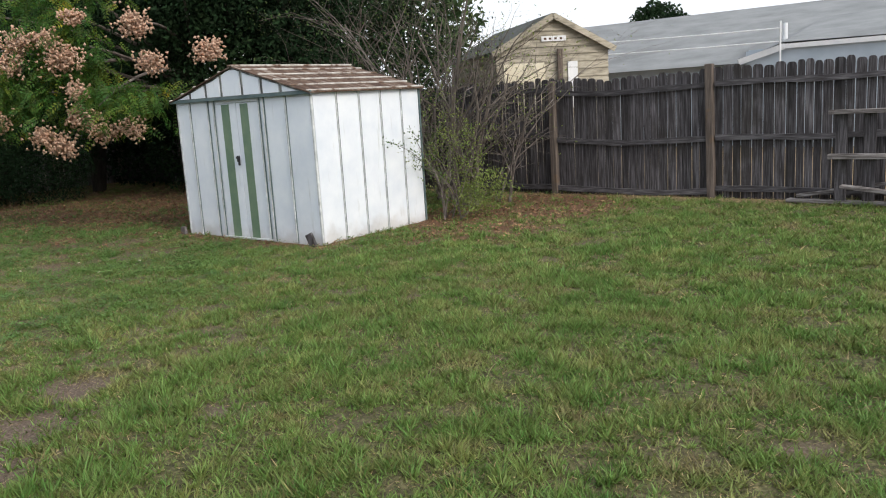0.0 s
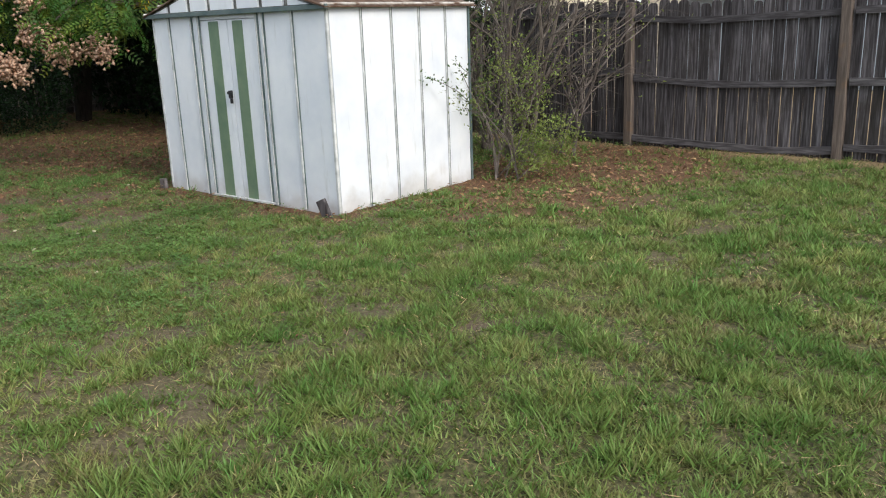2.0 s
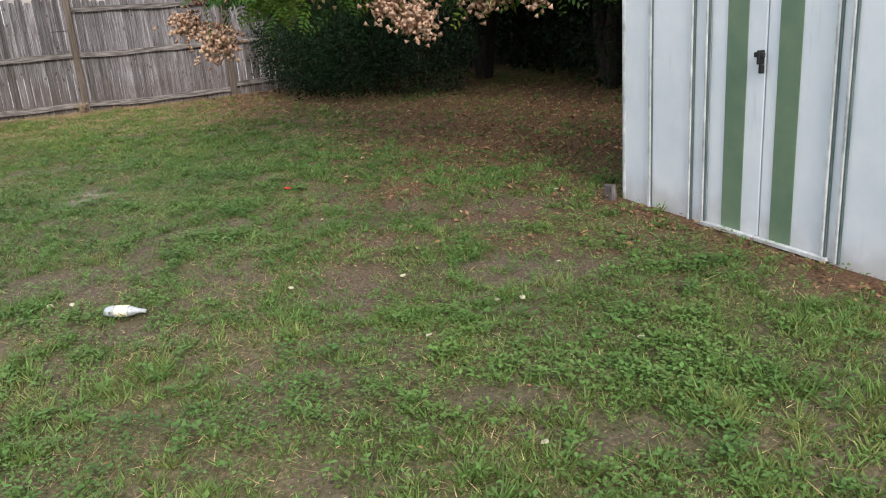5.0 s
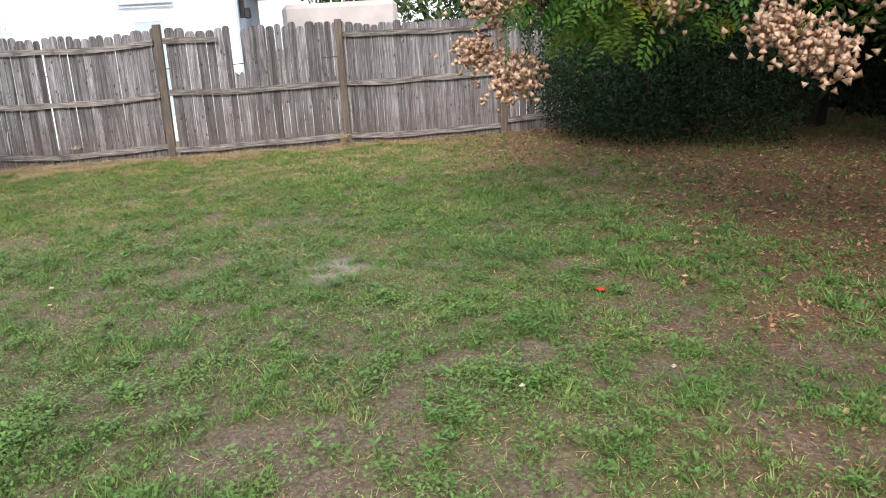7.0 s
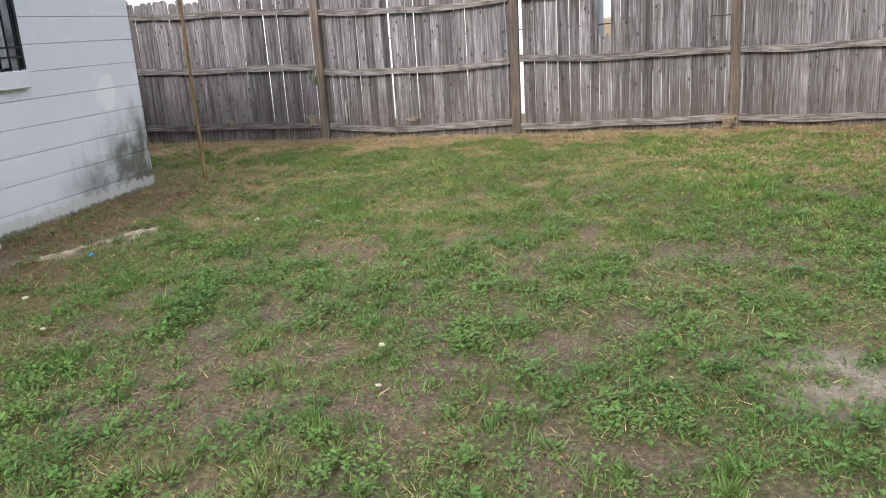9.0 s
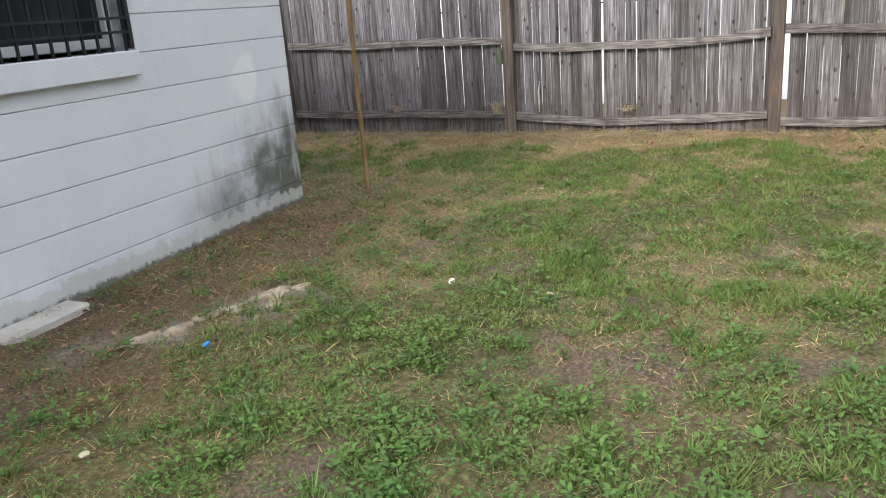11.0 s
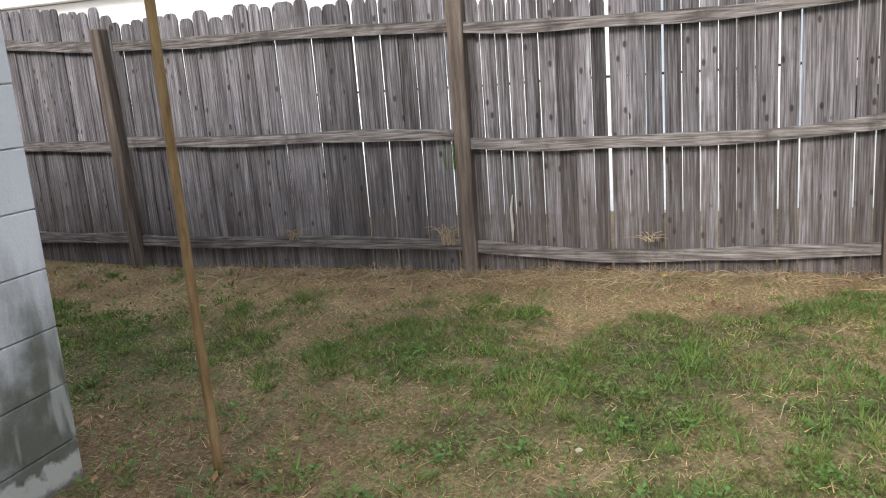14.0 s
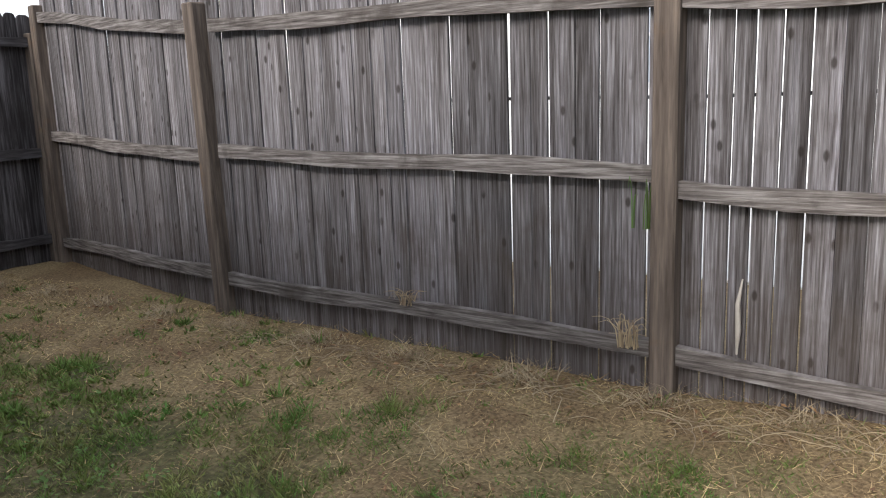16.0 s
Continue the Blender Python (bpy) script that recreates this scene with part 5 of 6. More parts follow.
big = thing("neighbour_house", "low house with long grey shingle roof and white fascia", "house", (-10.4, 21, 0))
part("wall", boxes(((-3.5, 0.4, 0), (3.5, 9, 1.95)), ((3.5, 0.2, 0), (14, 9, 2.2))), BLUEGREY, big)
bm = bmesh.new()
v = [bm.verts.new(p) for p in ((-4.2, 0, 1.92), (14, 0, 1.92), (14, 6, 3.62), (-4.2, 6, 3.62), (-4.2, 10, 2.2), (14, 10, 2.2))]
bm.faces.new((v[0], v[1], v[2], v[3]))
bm.faces.new((v[3], v[2], v[5], v[4]))
part("roof", bm, SHINGLE, big, "faded grey asphalt shingle roof")
bm = bmesh.new()
v = [bm.verts.new(p) for p in ((4.4, -0.35, 2.3), (14.5, -0.35, 2.22), (14.5, 3.5, 3.35), (4.4, 3.5, 3.0), (3.5, -0.3, 1.98), (3.3, 1.0, 2.3))]
bm.faces.new((v[0], v[1], v[2], v[3]))
bm.faces.new((v[4], v[0], v[3], v[5]))
part("roof", bm, SHINGLE, big)
part("fascia", boxes(((4.4, -0.38, 2.16), (14.5, -0.355, 2.26))), WHITE_TRIM, big, "white fascia board")
bm = bmesh.new()
box(bm, (0, -0.03, -0.1), (1.02, 0.0, 0.03), 0, Matrix.Translation((3.45, -0.36, 1.97)) @ Matrix.Rotation(-0.27, 4, "Y"))
part("fascia", bm, WHITE_TRIM, big)
part("wing_wall", boxes(((3.6, -0.3, 0), (14.4, -0.2, 2.16))), BLUEGREY, big, "blue grey wall under the eave")
bm = bmesh.new()
tube(bm, [Vector((4.38, -0.45, 1.7)), Vector((4.38, -0.45, 2.75))], [0.02, 0.02], 8)
part("mast", bm, WHITE_TRIM, big, "thin service mast")
bm = bmesh.new()
tube(bm, [Vector((4.25, 0.4, 2.2)), Vector((4.25, 0.4, 2.75))], [0.06, 0.05], 8)
part("vent_pipe", bm, WHITE_TRIM, big)
wires = thing("overhead_cable", "thin pale overhead cables hung to the house mast", "cable", (-6.02, 20.55, 2.6))
for dz in (0.0, -0.28):
    bm = bmesh.new()
    tube(bm, [Vector((-12 * t, -3.0 * t, dz + 0.35 * t - 0.5 * t * (1 - t))) for t in [i / 8 for i in range(9)]], [0.012] * 9, 5)
    part("wire", bm, WHITE_TRIM, wires)

white = thing("white_house", "white painted house with small door and window beyond grey fence", "house", (-27, 2.78, 0))
part("wall", boxes(((-7, -14, 0), (0, 0, 3.0))), WHITE_WALL, white)
# this face turns from the sun; blue grey puts its shade into the colour
part("side_wall", boxes(((-7, 0, 0), (-0.02, 0.06, 2.85))), BLUEGREY, white, "side wall coloured blue grey for its shade")
bm = bmesh.new()
v = [bm.verts.new(p) for p in ((0.22, -14.5, 3.09), (0.22, 0.8, 3.09), (-3.5, 0.8, 4.4), (-3.5, -14.5, 4.4), (-7.5, 0.8, 2.9), (-7.5, -14.5, 2.9), (0.22, -14.5, 3.02), (0.22, 0.8, 3.02), (-7.5, 0.7, 2.84), (-7.5, -14.5, 2.84))]
for f in ((0, 1, 2, 3), (3, 2, 4, 5), (1, 0, 6, 7), (7, 6, 9, 8), (2, 1, 7, 8, 4)):
    bm.faces.new([v[i] for i in f])
part("roof", bm, WHITE_TRIM, white, "white low-pitched roof edge")
part("door", boxes(((0.0, -2.2, 0), (0.03, -1.6, 2.12))), BLUEGREY, white, "pale grey door")
part("door_frame", boxes(((0.0, -2.28, 0), (0.045, -2.2, 2.2)), ((0.0, -1.6, 0), (0.045, -1.52, 2.2)), ((0.0, -2.2, 2.12), (0.045, -1.6, 2.2))), WHITE_TRIM, white)
part("canopy", boxes(((0.0, -2.5, 2.42), (0.09, -1.32, 2.45)), ((0.0, -2.5, 2.5), (0.09, -1.32, 2.52))), BLUEGREY, white, "thin double trim over the door")
for y0 in (-5.4,):
    wn2 = new("window")
    wn2.parent = white
    part("pane", boxes(((0.005, y0, 1.3), (0.02, y0 + 0.45, 2.5))), BLUEGREY, wn2, "window with closed pale blinds")
    part("frame", boxes(((0.02, y0 - 0.06, 1.25), (0.05, y0, 2.55)), ((0.02, y0 + 0.45, 1.25), (0.05, y0 + 0.51, 2.55)), ((0.02, y0, 2.5), (0.05, y0 + 0.45, 2.55)), ((0.02, y0, 1.25), (0.05, y0 + 0.45, 1.3)), ((0.02, y0, 1.9), (0.05, y0 + 0.45, 1.94))), WHITE_TRIM, wn2)

drive = thing("driveway", "pale concrete driveway behind the grey picket fence", "", (-29, -8, 0), kind="structure")
part("slab", boxes(((0, 0, -0.02), (7.6, 17, 0.015))), PALE_DRIVE, drive)
trailer = thing("covered_trailer", "long box trailer under a beige canvas cover with rounded top edges", "trailer", (-29, 3.72, 0))
part("cover", boxes(((-2.2, 0, 0.6), (0, 2.9, 2.42)), bevel=0.12), TARP, trailer)
for yy in (0.4, 2.2):
    wh = part("wheel", bmesh.new(), BLACK, trailer)
    bm = bmesh.new()
    bmesh.ops.create_cone(bm, cap_ends=True, segments=20, radius1=0.32, radius2=0.32, depth=0.2, matrix=pose(-1.1, yy, 0.32, 90, 0, 0))
    bm.to_mesh(wh.data)
    bm.free()
part("chassis", boxes(((-2.0, 0.1, 0.42), (-0.1, 2.8, 0.6))), BLACK, trailer)
lamp = thing("wall_lantern", "black wall lantern high on side wall of the white house", "lantern", (-27.4, 2.84, 2.2))
part("bracket", boxes(((-0.04, 0.0, -0.1), (0.04, 0.12, 0.3)), bevel=0.01), BLACK, lamp)
part("body", boxes(((-0.07, 0.1, -0.12), (0.07, 0.25, 0.12)), bevel=0.03), BLACK, lamp)


# ---- trees ----
def leaf_cloud(centres, radii, n, size, droop=0.0, shell=0.45):
    """Leaf centres and vectors in clumps spread through ellipsoids; denser near the skin."""
    vol = np.array([r[0] * r[1] * r[2] for r in radii]) ** (2 / 3)
    pick = rng.choice(len(centres), n, p=vol / vol.sum())
    c, r = np.array(centres)[pick], np.array(radii)[pick]
    d = rand_dirs(n)
    lump = 1 + 0.4 * (fbm(d[:, 0] * 3 + pick * 7, d[:, 1] * 3 + d[:, 2] * 2, 17) - 0.5) * 2
    k = (shell + (1 - shell) * rng.random(n) ** 0.6) * lump
    p = c + d * r * k[:, None]
    u = rand_dirs(n)
    u[:, 2] -= droop
    u /= np.linalg.norm(u, axis=1, keepdims=True)
    s = size * rng.uniform(0.6, 1.3, n)[:, None]
    return p, u * s, frames_for(u) * s * 0.45


def limbs(bm, base, tips, r0, rnd, sides=7, wander=0.12):
    base = Vector(base)
    for tip in tips:
        tip = Vector(tip)
        n = 8
        pts, rad = [], []
        for i in range(n + 1):
            t = i / n
            w = Vector((rnd.uniform(-1, 1), rnd.uniform(-1, 1), rnd.uniform(-0.5, 0.5))) * wander * (0 if i in (0,) else 1)
            p = base.lerp(tip, t) + w
            p.z = base.z + (tip.z - base.z) * (t ** 0.8)
            pts.append(p)
            rad.append(r0 * (1 - 0.85 * t))
        tube(bm, pts, rad, sides)


def tree(name, label, base, crowns, n, size, leaf, tips, r0, seed, droop=0.2, crown_label=""):
    t = thing(name, label, "tree", base)
    mi = np.array([*base])
    rr = random.Random(seed)
    bm = bmesh.new()
    limbs(bm, (0, 0, -0.1), [(a - base[0], b - base[1], c - base[2]) for a, b, c in tips], r0, rr)
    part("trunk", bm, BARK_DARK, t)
    p, u, v = leaf_cloud([c for c, r in crowns], [r for c, r in crowns], n, size, droop)
    keep = p[:, 2] > 0.03
    cards("crown", p[keep] - mi, u[keep], v[keep], leaf, crown_label, "", t)
    return t


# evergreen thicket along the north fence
# the last seven crowns are added low to darken the space under the trees
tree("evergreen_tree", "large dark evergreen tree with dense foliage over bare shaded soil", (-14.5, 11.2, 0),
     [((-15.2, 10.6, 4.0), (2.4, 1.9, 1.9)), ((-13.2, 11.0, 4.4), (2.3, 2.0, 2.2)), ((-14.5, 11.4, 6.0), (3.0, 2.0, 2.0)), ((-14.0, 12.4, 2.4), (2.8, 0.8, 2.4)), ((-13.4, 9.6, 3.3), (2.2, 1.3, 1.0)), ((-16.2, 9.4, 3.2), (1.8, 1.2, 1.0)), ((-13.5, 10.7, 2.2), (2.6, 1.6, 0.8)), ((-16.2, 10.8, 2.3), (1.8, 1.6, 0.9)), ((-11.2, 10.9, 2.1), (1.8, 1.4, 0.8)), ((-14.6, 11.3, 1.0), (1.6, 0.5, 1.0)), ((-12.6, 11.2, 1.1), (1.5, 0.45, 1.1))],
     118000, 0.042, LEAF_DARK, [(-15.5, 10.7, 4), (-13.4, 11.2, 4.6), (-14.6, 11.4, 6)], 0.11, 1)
# the last, low crown is added to fill the dark void beneath
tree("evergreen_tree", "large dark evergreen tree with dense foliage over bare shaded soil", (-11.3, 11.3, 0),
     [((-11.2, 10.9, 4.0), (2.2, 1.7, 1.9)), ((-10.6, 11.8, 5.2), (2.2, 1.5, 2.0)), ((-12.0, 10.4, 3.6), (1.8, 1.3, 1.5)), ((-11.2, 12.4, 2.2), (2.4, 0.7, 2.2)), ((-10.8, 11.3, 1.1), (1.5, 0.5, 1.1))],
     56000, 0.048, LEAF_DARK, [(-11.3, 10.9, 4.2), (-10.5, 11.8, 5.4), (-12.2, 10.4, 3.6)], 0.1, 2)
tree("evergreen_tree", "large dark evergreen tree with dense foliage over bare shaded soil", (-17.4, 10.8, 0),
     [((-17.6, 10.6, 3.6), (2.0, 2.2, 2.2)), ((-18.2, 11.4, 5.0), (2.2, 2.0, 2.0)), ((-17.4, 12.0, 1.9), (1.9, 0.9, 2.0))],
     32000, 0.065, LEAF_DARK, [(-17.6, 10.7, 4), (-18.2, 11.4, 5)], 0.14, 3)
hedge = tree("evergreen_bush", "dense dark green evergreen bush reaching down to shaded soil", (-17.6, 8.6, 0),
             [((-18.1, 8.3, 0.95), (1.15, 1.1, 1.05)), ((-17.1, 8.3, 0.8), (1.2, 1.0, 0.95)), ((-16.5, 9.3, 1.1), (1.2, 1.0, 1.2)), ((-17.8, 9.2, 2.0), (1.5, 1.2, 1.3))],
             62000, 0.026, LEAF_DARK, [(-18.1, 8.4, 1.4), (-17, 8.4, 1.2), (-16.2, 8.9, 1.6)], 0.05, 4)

# golden rain tree with drooping boughs
rain = thing("rain_tree", "broad tree with drooping compound leaves and tan papery seed pods", "tree", (-13.2, 11.0, 0))
RB = Vector((-13.2, 11.0, 0))
rr = random.Random(8)
bough = [(-13.0, 6.0, 1.65), (-12.3, 6.6, 1.9), (-11.5, 7.2, 1.75), (-11.0, 7.4, 1.7), (-13.1, 6.2, 2.6), (-11.9, 7.0, 2.6), (-10.7, 7.9, 2.7), (-12.3, 7.6, 3.6), (-10.9, 8.8, 3.4), (-14.2, 7.4, 3.2), (-13.3, 8.5, 4.2), (-12.4, 7.0, 3.2)]
bm = bmesh.new()
tube(bm, [Vector((0, 0, -0.1)), Vector((0.05, -0.1, 0.8)), Vector((0.0, -0.3, 1.6)), Vector((-0.05, -0.5, 2.4))], [0.15, 0.12, 0.10, 0.08], 10)
part("trunk", bm, BARK_DARK, rain, "trunk with canopy shade in its bark colour")
bm = bmesh.new()
for b in bough:
    t = Vector(b) - RB
    s = Vector((-0.03, -0.4, 1.9 + rr.uniform(-0.3, 0.5)))
    mid = s.lerp(t, 0.5) + Vector((0, 0, 0.55))
    pts = [s * (1 - q) ** 2 + mid * 2 * q * (1 - q) + t * q * q for q in [i / 9 for i in range(10)]]
    tube(bm, pts, [0.045 * (1 - 0.8 * i / 9) for i in range(10)], 6)
tagged(part("branchwork", bm, TWIG, rain, "pale grey boughs"), kind="stuff")
# compound leaves: each a stalk direction with paired leaflets
ns = 3900
src = np.array(bough + [(-12.95, 5.85, 1.65), (-12.9, 5.9, 1.85), (-12.6, 6.1, 1.9), (-12.9, 6.5, 2.1), (-11.4, 7.3, 2.2), (-12.1, 7.2, 2.4), (-13.6, 6.6, 2.2), (-10.8, 8.2, 2.1)])
pick = rng.integers(0, len(src), ns)
o = src[pick] + rng.normal(size=(ns, 3)) * np.array([0.3, 0.25, 0.27]) + np.array([0.15, 0.42, 0.05])
o = o[(o[:, 2] > 1.3 + 0.15 * rng.random(ns)) & (o[:, 0] > -13.6) & ((o[:, 0] < -11.4) | (o[:, 2] < 2.0))]
ns = len(o)
dirs = rand_dirs(ns) * np.array([1, 1, 0.4]) + np.array([0, -0.35, -0.55])
dirs /= np.linalg.norm(dirs, axis=1, keepdims=True)
sides = frames_for(dirs)
pairs = 7
length = rng.uniform(0.16, 0.32, ns)
C, U, V = [], [], []
for k in range(pairs):
    for sg in (-1, 1):
        t = (k + 0.8) / pairs
        b = o + dirs * (length * t)[:, None] + np.array([0, 0, -0.12]) * (length * t * t)[:, None]
        u = sides * sg * 0.85 + dirs * 0.5
        u /= np.linalg.norm(u, axis=1, keepdims=True)
        s = (0.018 + 0.012 * math.sin(t * 3)) * rng.uniform(0.8, 1.25, ns)[:, None]
        C.append(b + u * s)
        U.append(u * s)
        w = np.cross(u, rand_dirs(ns) * 0.3 + np.cross(dirs, sides))
        w /= np.linalg.norm(w, axis=1, keepdims=True)
        V.append(w * s * 0.42)
cards("crown", np.concatenate(C) - np.array([*RB]), np.concatenate(U), np.concatenate(V), LEAF_RAIN, "green compound leaves turning yellow in places", "", rain)
PODS_AT = [(-11.87, 6.98, 2.59, 0.16), (-11.42, 7.33, 2.34, 0.2), (-11.27, 7.45, 2.87, 0.12), (-10.64, 7.94, 2.72, 0.17), (-11.32, 7.41, 1.89, 0.14), (-11.56, 7.22, 1.2, 0.16), (-11.31, 7.42, 1.55, 0.17),
           (-10.81, 7.81, 1.38, 0.15), (-10.54, 8.02, 2.23, 0.15), (-12.2, 6.7, 1.58, 0.13), (-9.91, 8.52, 2.33, 0.16), (-13.43, 5.76, 1.27, 0.14), (-13.15, 5.96, 1.1, 0.17), (-13.29, 5.87, 1.6, 0.16),
           (-13.0, 6.05, 1.62, 0.13), (-12.25, 6.7, 1.55, 0.15), (-12.62, 6.39, 1.72, 0.12), (-11.11, 7.57, 1.36, 0.15), (-11.75, 7.08, 1.33, 0.14), (-12.0, 6.9, 2.3, 0.16), (-11.6, 7.2, 2.6, 0.14)]
for px, py, pz, pr in PODS_AT:
    n = int(250 * (pr / 0.15) ** 2)
    c = rng.normal(size=(n, 3)) * np.array([pr * 0.7, pr * 0.5, pr * 0.45])
    a = rand_dirs(n) * rng.uniform(0.02, 0.032, (n, 1))
    b = frames_for(a) * rng.uniform(0.018, 0.028, (n, 1))
    e = np.cross(a, b)
    e = e / np.linalg.norm(e, axis=1, keepdims=True) * 0.02
    P = np.stack([c + a, c - a * 0.7 + b, c - a * 0.7 - b * 0.6 + e, c - a * 0.7 - b * 0.6 - e], 1)
    base = np.arange(n)[:, None] * 4
    tri = np.concatenate([base + [0, 1, 2], base + [0, 2, 3], base + [0, 3, 1], base + [1, 3, 2]], 1).reshape(-1, 3)
    ob = mesh_np("seed_pod", P.reshape(-1, 3), tri, 3, PODS, rain, "tan papery seed pod cluster", "", "stuff")
    ob.location = Vector((px, py - 0.1, pz)) - RB


# ---- bare twiggy thicket behind and beside the shed ----
def twiggy(name, label, base, count, height, spread, seed, mat_twig, leaves=0, leaf=None, leaf_size=0.018, arch=0.3, r0=0.018, bend=(0, 0)):
    t = thing(name, label, "shrub", base)
    r = random.Random(seed)
    bm = bmesh.new()
    spots = []

    def grow(p, d, length, rad, depth):
        n = 6
        pts, rads = [p.copy()], [rad]
        for i in range(n):
            d = (d + Vector((r.uniform(-1, 1), r.uniform(-1, 1), r.uniform(-0.6, 0.6) - arch * 0.3)) * 0.22).normalized()
            p = p + d * length / n
            if p.z < 0.05:
                p.z = 0.05
            pts.append(p.copy())
            rads.append(rad * (1 - 0.7 * (i + 1) / n))
            if depth < 3:
                for _ in range(1 if depth else 2):
                    if r.random() < 0.62:
                        nd = (d + Vector((r.uniform(-1, 1), r.uniform(-1, 1), r.uniform(-0.7, 0.7))) * 0.9).normalized()
                        grow(p.copy(), nd, length * r.uniform(0.35, 0.6), rads[-1] * 0.65, depth + 1)
            if depth >= 1:
                spots.append(p.copy())
        tube(bm, pts, rads, 4 if depth else 5)

    for _ in range(count):
        a = r.uniform(0, math.tau)
        d = Vector((math.cos(a) * spread + bend[0], math.sin(a) * spread + bend[1], 1)).normalized()
        grow(Vector((r.uniform(-0.15, 0.15), r.uniform(-0.15, 0.15), 0)), d, height * r.uniform(0.7, 1.1), r0 * r.uniform(0.6, 1.2), 0)
    part("branchwork", bm, mat_twig, t)
    if leaves and spots:
        sp = np.array([tuple(s) for s in spots])
        p = sp[rng.integers(0, len(sp), leaves)] + rng.normal(size=(leaves, 3)) * 0.035
        u = rand_dirs(leaves)
        s = leaf_size * rng.uniform(0.6, 1.3, (leaves, 1))
        ok = p[:, 2] > 0.02
        cards("foliage", p[ok], (u * s)[ok], (frames_for(u) * s * 0.45)[ok], leaf, "small yellow green leaves", "", t)
    return t


twiggy("twiggy_shrub", "tangled shrub with small yellow-green leaves growing beside the metal shed", (-7.12, 9.75, 0), 5, 1.1, 0.12, 21, TWIG, 1900, LEAF_BUSH, 0.018, 0.35, 0.012)
twiggy("twiggy_shrub", "low leafy suckers sprawling at the foot of the shrub", (-7.0, 9.85, 0), 4, 0.55, 0.55, 22, TWIG, 2200, LEAF_BUSH, 0.019, 0.5, 0.008, (0.45, 0.1))
twiggy("bare_shrub", "nearly leafless tall tangled shrub with grey stems behind metal shed", (-7.55, 10.7, 0), 6, 2.7, 0.12, 23, BARK, 700, LEAF_BUSH, 0.02, 0.25, 0.045)
twiggy("bare_shrub", "nearly leafless tall tangled shrub with grey stems behind metal shed", (-8.3, 11.2, 0), 8, 2.9, 0.4, 24, TWIG, 2200, LEAF, 0.022, 0.3, 0.032)
twiggy("bare_shrub", "arching bare grey branches hanging in front of the dark fence", (-7.3, 11.2, 0), 3, 2.3, 0.15, 25, TWIG, 200, LEAF_BUSH, 0.02, 0.7, 0.022, (0.3, 0))
twiggy("bare_shrub", "nearly leafless tall tangled shrub with grey stems behind metal shed", (-9.7, 11.4, 0), 8, 3.0, 0.4, 26, BARK, 3500, LEAF_DARK, 0.03, 0.2, 0.035)
spray = thing("leafy_twig", "thin leafy twig reaching across the white side of the metal shed", "twig", (-6.85, 9.7, 0))
bm = bmesh.new()
rr = random.Random(3)
spots = []
for end in ((-0.4, -0.85, 1.05), (-0.38, -0.45, 1.12), (-0.36, -0.3, 0.7)):
    pts = []
    for k in range(8):
        t = k / 7
        pts.append(Vector((end[0] * t ** 1.3 + rr.uniform(-0.02, 0.02), end[1] * t, end[2] * (0.25 + 0.75 * t) + rr.uniform(-0.02, 0.02) + 0.1 * math.sin(t * 3))))
        if k > 3:
            spots += [pts[-1]] * 17
    pts[0] = Vector((0, 0, 0))
    tube(bm, pts, [0.006 - 0.0005 * k for k in range(8)], 5)
part("stem", bm, TWIG, spray)
sp = np.array([tuple(q) for q in spots]) + rng.normal(size=(len(spots), 3)) * np.array([0.03, 0.05, 0.03])
u = rand_dirs(len(sp)) * rng.uniform(0.012, 0.022, (len(sp), 1))
cards("foliage", sp, u, frames_for(u) * 0.009, LEAF, "small grey green leaves", "", spray)


# ---- distant trees ----
tree("background_tree", "distant leafy tree behind the neighbouring yards", (-38, 9, 0), [((-38, 5.4, 4.6), (2.0, 1.6, 2.6)), ((-38, 8.5, 3.4), (2.5, 3.4, 2.8)), ((-38, 12.5, 3.8), (2.6, 3.4, 3.4)), ((-37, 15.5, 3.2), (2.5, 3.0, 3.0))], 15000, 0.15, LEAF_FAR, [(-38, 8, 4), (-38, 12, 4.4)], 0.2, 31)
tree("background_tree", "distant leafy tree behind the neighbouring yards", (-27, 14, 0), [((-27, 13, 3.4), (2.5, 2.6, 2.6)), ((-25.5, 16, 3.6), (3, 3, 3))], 13000, 0.14, LEAF_FAR, [(-27, 13, 4), (-26, 16, 4.4)], 0.18, 32)
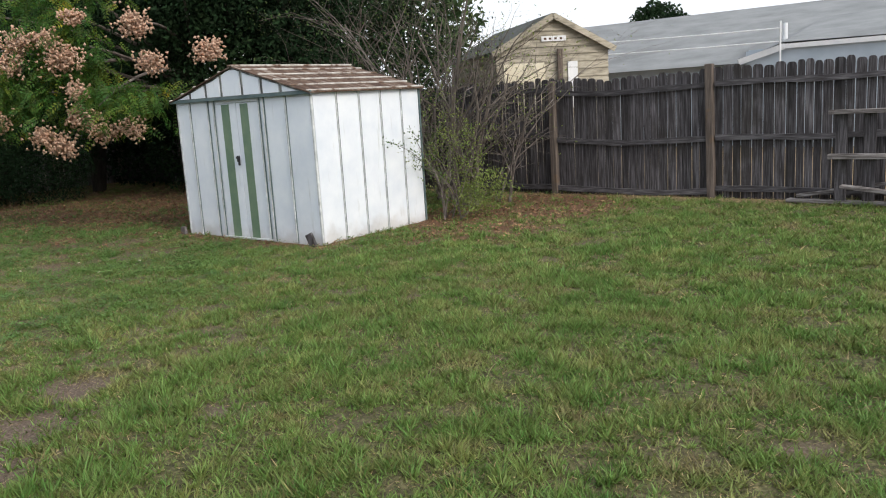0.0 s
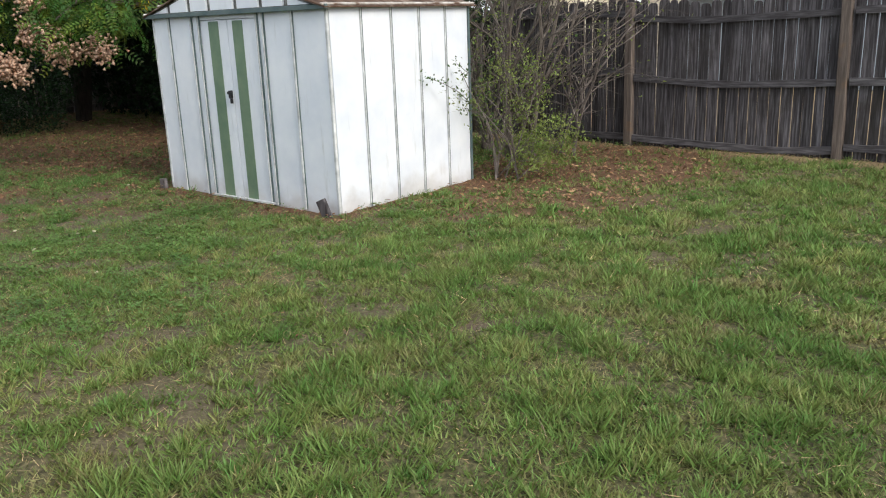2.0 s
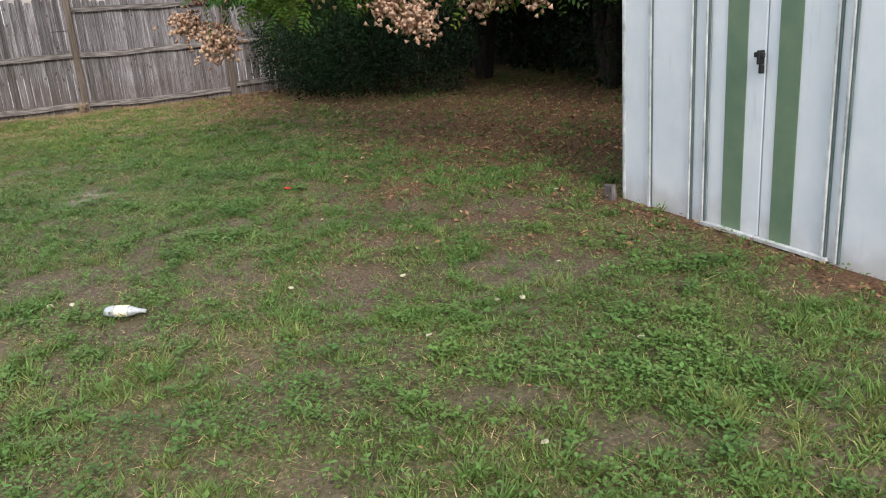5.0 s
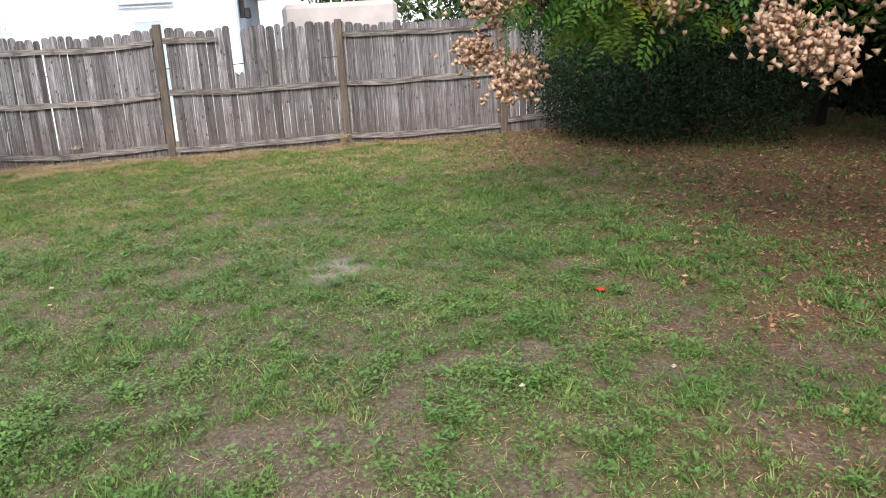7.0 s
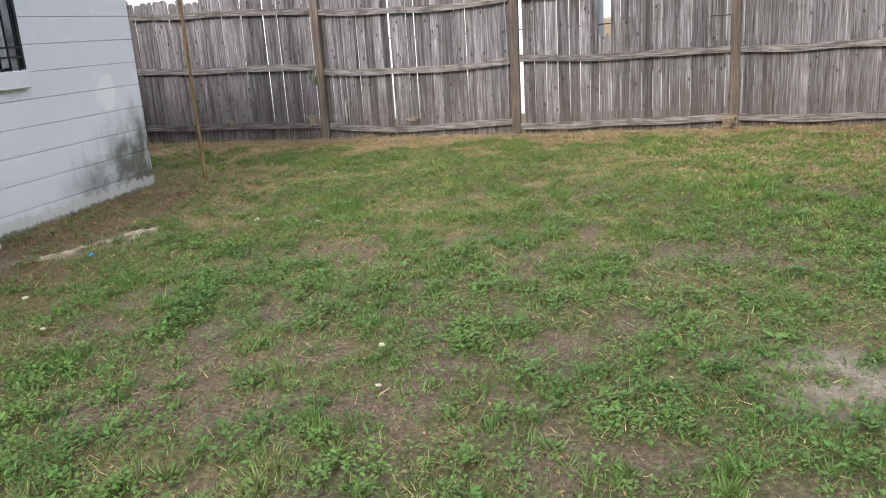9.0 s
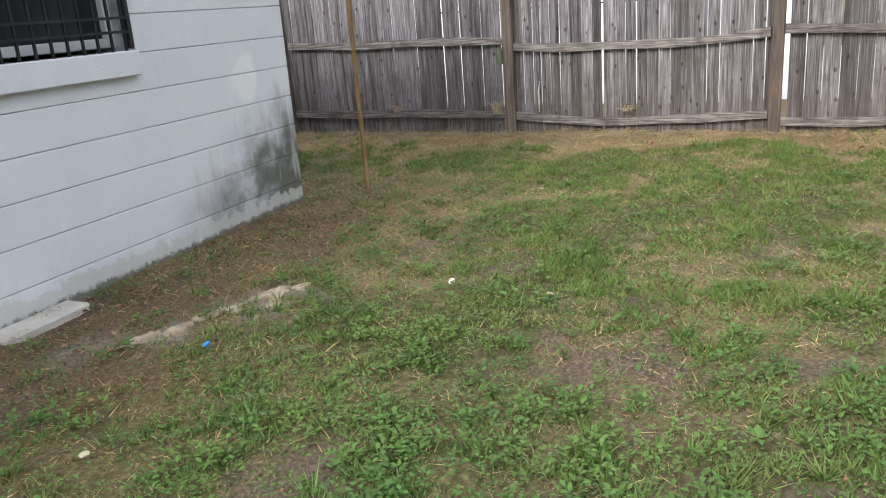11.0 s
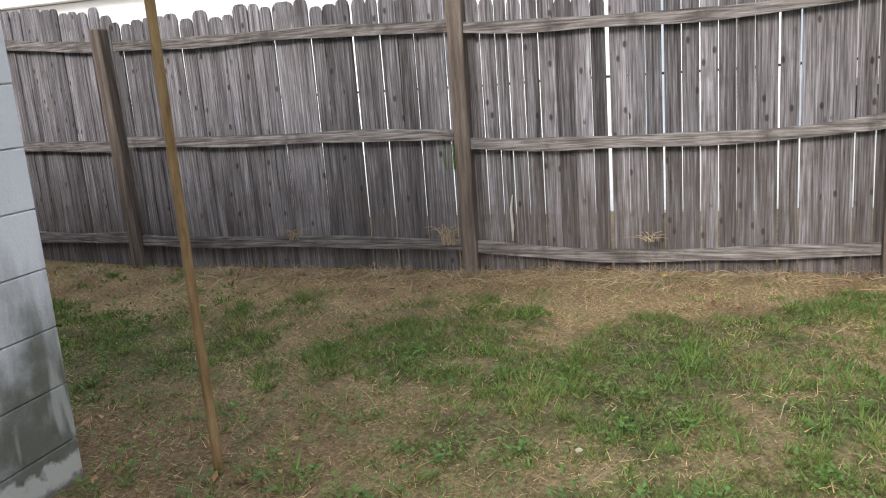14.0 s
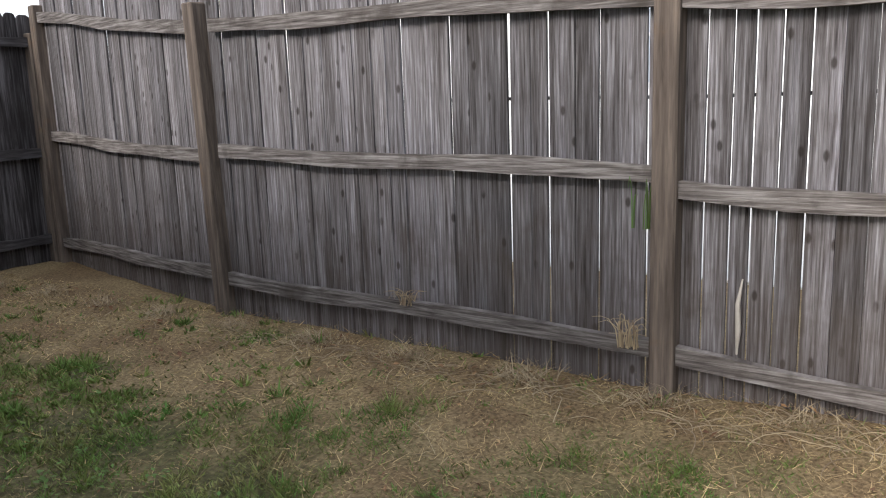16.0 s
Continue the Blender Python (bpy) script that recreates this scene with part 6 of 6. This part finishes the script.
tree("background_tree", "tall leafy tree standing beyond the shed roof", (-17, 17.5, 0), [((-17, 17.5, 5.0), (3.5, 2, 3.2)), ((-13.9, 18, 3.4), (1.5, 1.2, 1.5))], 12000, 0.12, LEAF_FAR, [(-17, 17, 5), (-14, 18, 4.6)], 0.2, 33)
tree("background_tree", "small rounded dark treetop showing over the grey roof", (-14.2, 33, 0), [((-14.2, 33, 3.9), (1.0, 1.0, 0.9)), ((-13.3, 33, 3.7), (0.7, 0.7, 0.6))], 5000, 0.09, LEAF_DARK, [(-14.2, 33, 4)], 0.15, 34)

# ---- wall blocks ----
BLK = {}


def block_mesh(l, hgt):
    key = (round(l, 3), round(hgt, 3))
    if key not in BLK:
        bm = bmesh.new()
        prof = ((-0.03, 0), (-0.004, 0), (0, 0.003), (0, hgt - 0.003), (-0.004, hgt), (-0.03, hgt))
        e0, e1 = [bm.verts.new((0, a, b)) for a, b in prof], [bm.verts.new((l, a, b)) for a, b in prof]
        bm.faces.new(e0[::-1])
        bm.faces.new(e1)
        for i in range(6):
            bm.faces.new((e0[i], e0[(i + 1) % 6], e1[(i + 1) % 6], e1[i]))
        bmesh.ops.recalc_face_normals(bm, faces=bm.faces)
        me = bpy.data.meshes.new("block")
        bm.to_mesh(me)
        bm.free()
        me.materials.append(BLOCK_PAINT)
        BLK[key] = me
    return BLK[key]


z, row = -0.245, 0
while z < 2.45:
    hgt = min(0.2, 2.5 - z)
    x = HX - (0.2 if row % 2 else 0.0)
    while x < LASTB - 0.01:
        a, b = max(x, HX), min(x + 0.4, LASTB)
        segs = [(a, b)]
        if z + hgt > WZ0 - 0.13 and z < WZ1:
            segs = [(a, min(b, WX0 - 0.02)), (max(a, WX1 + 0.02), b)]
            p, q = max(a, WX0 - 0.02), min(b, WX1 + 0.02)
            if z < 1.02 and q - p > 0.03:
                share("block", block_mesh(q - p - 0.0004, 1.04 - z), house, Matrix.Translation((p - HX, 0.0, z)))
        for p, q in segs:
            if q - p > 0.03:
                share("block", block_mesh(q - p - 0.0004, hgt - 0.004), house, Matrix.Translation((p - HX, 0.0, z)))
        x += 0.4
    z += 0.2
    row += 1
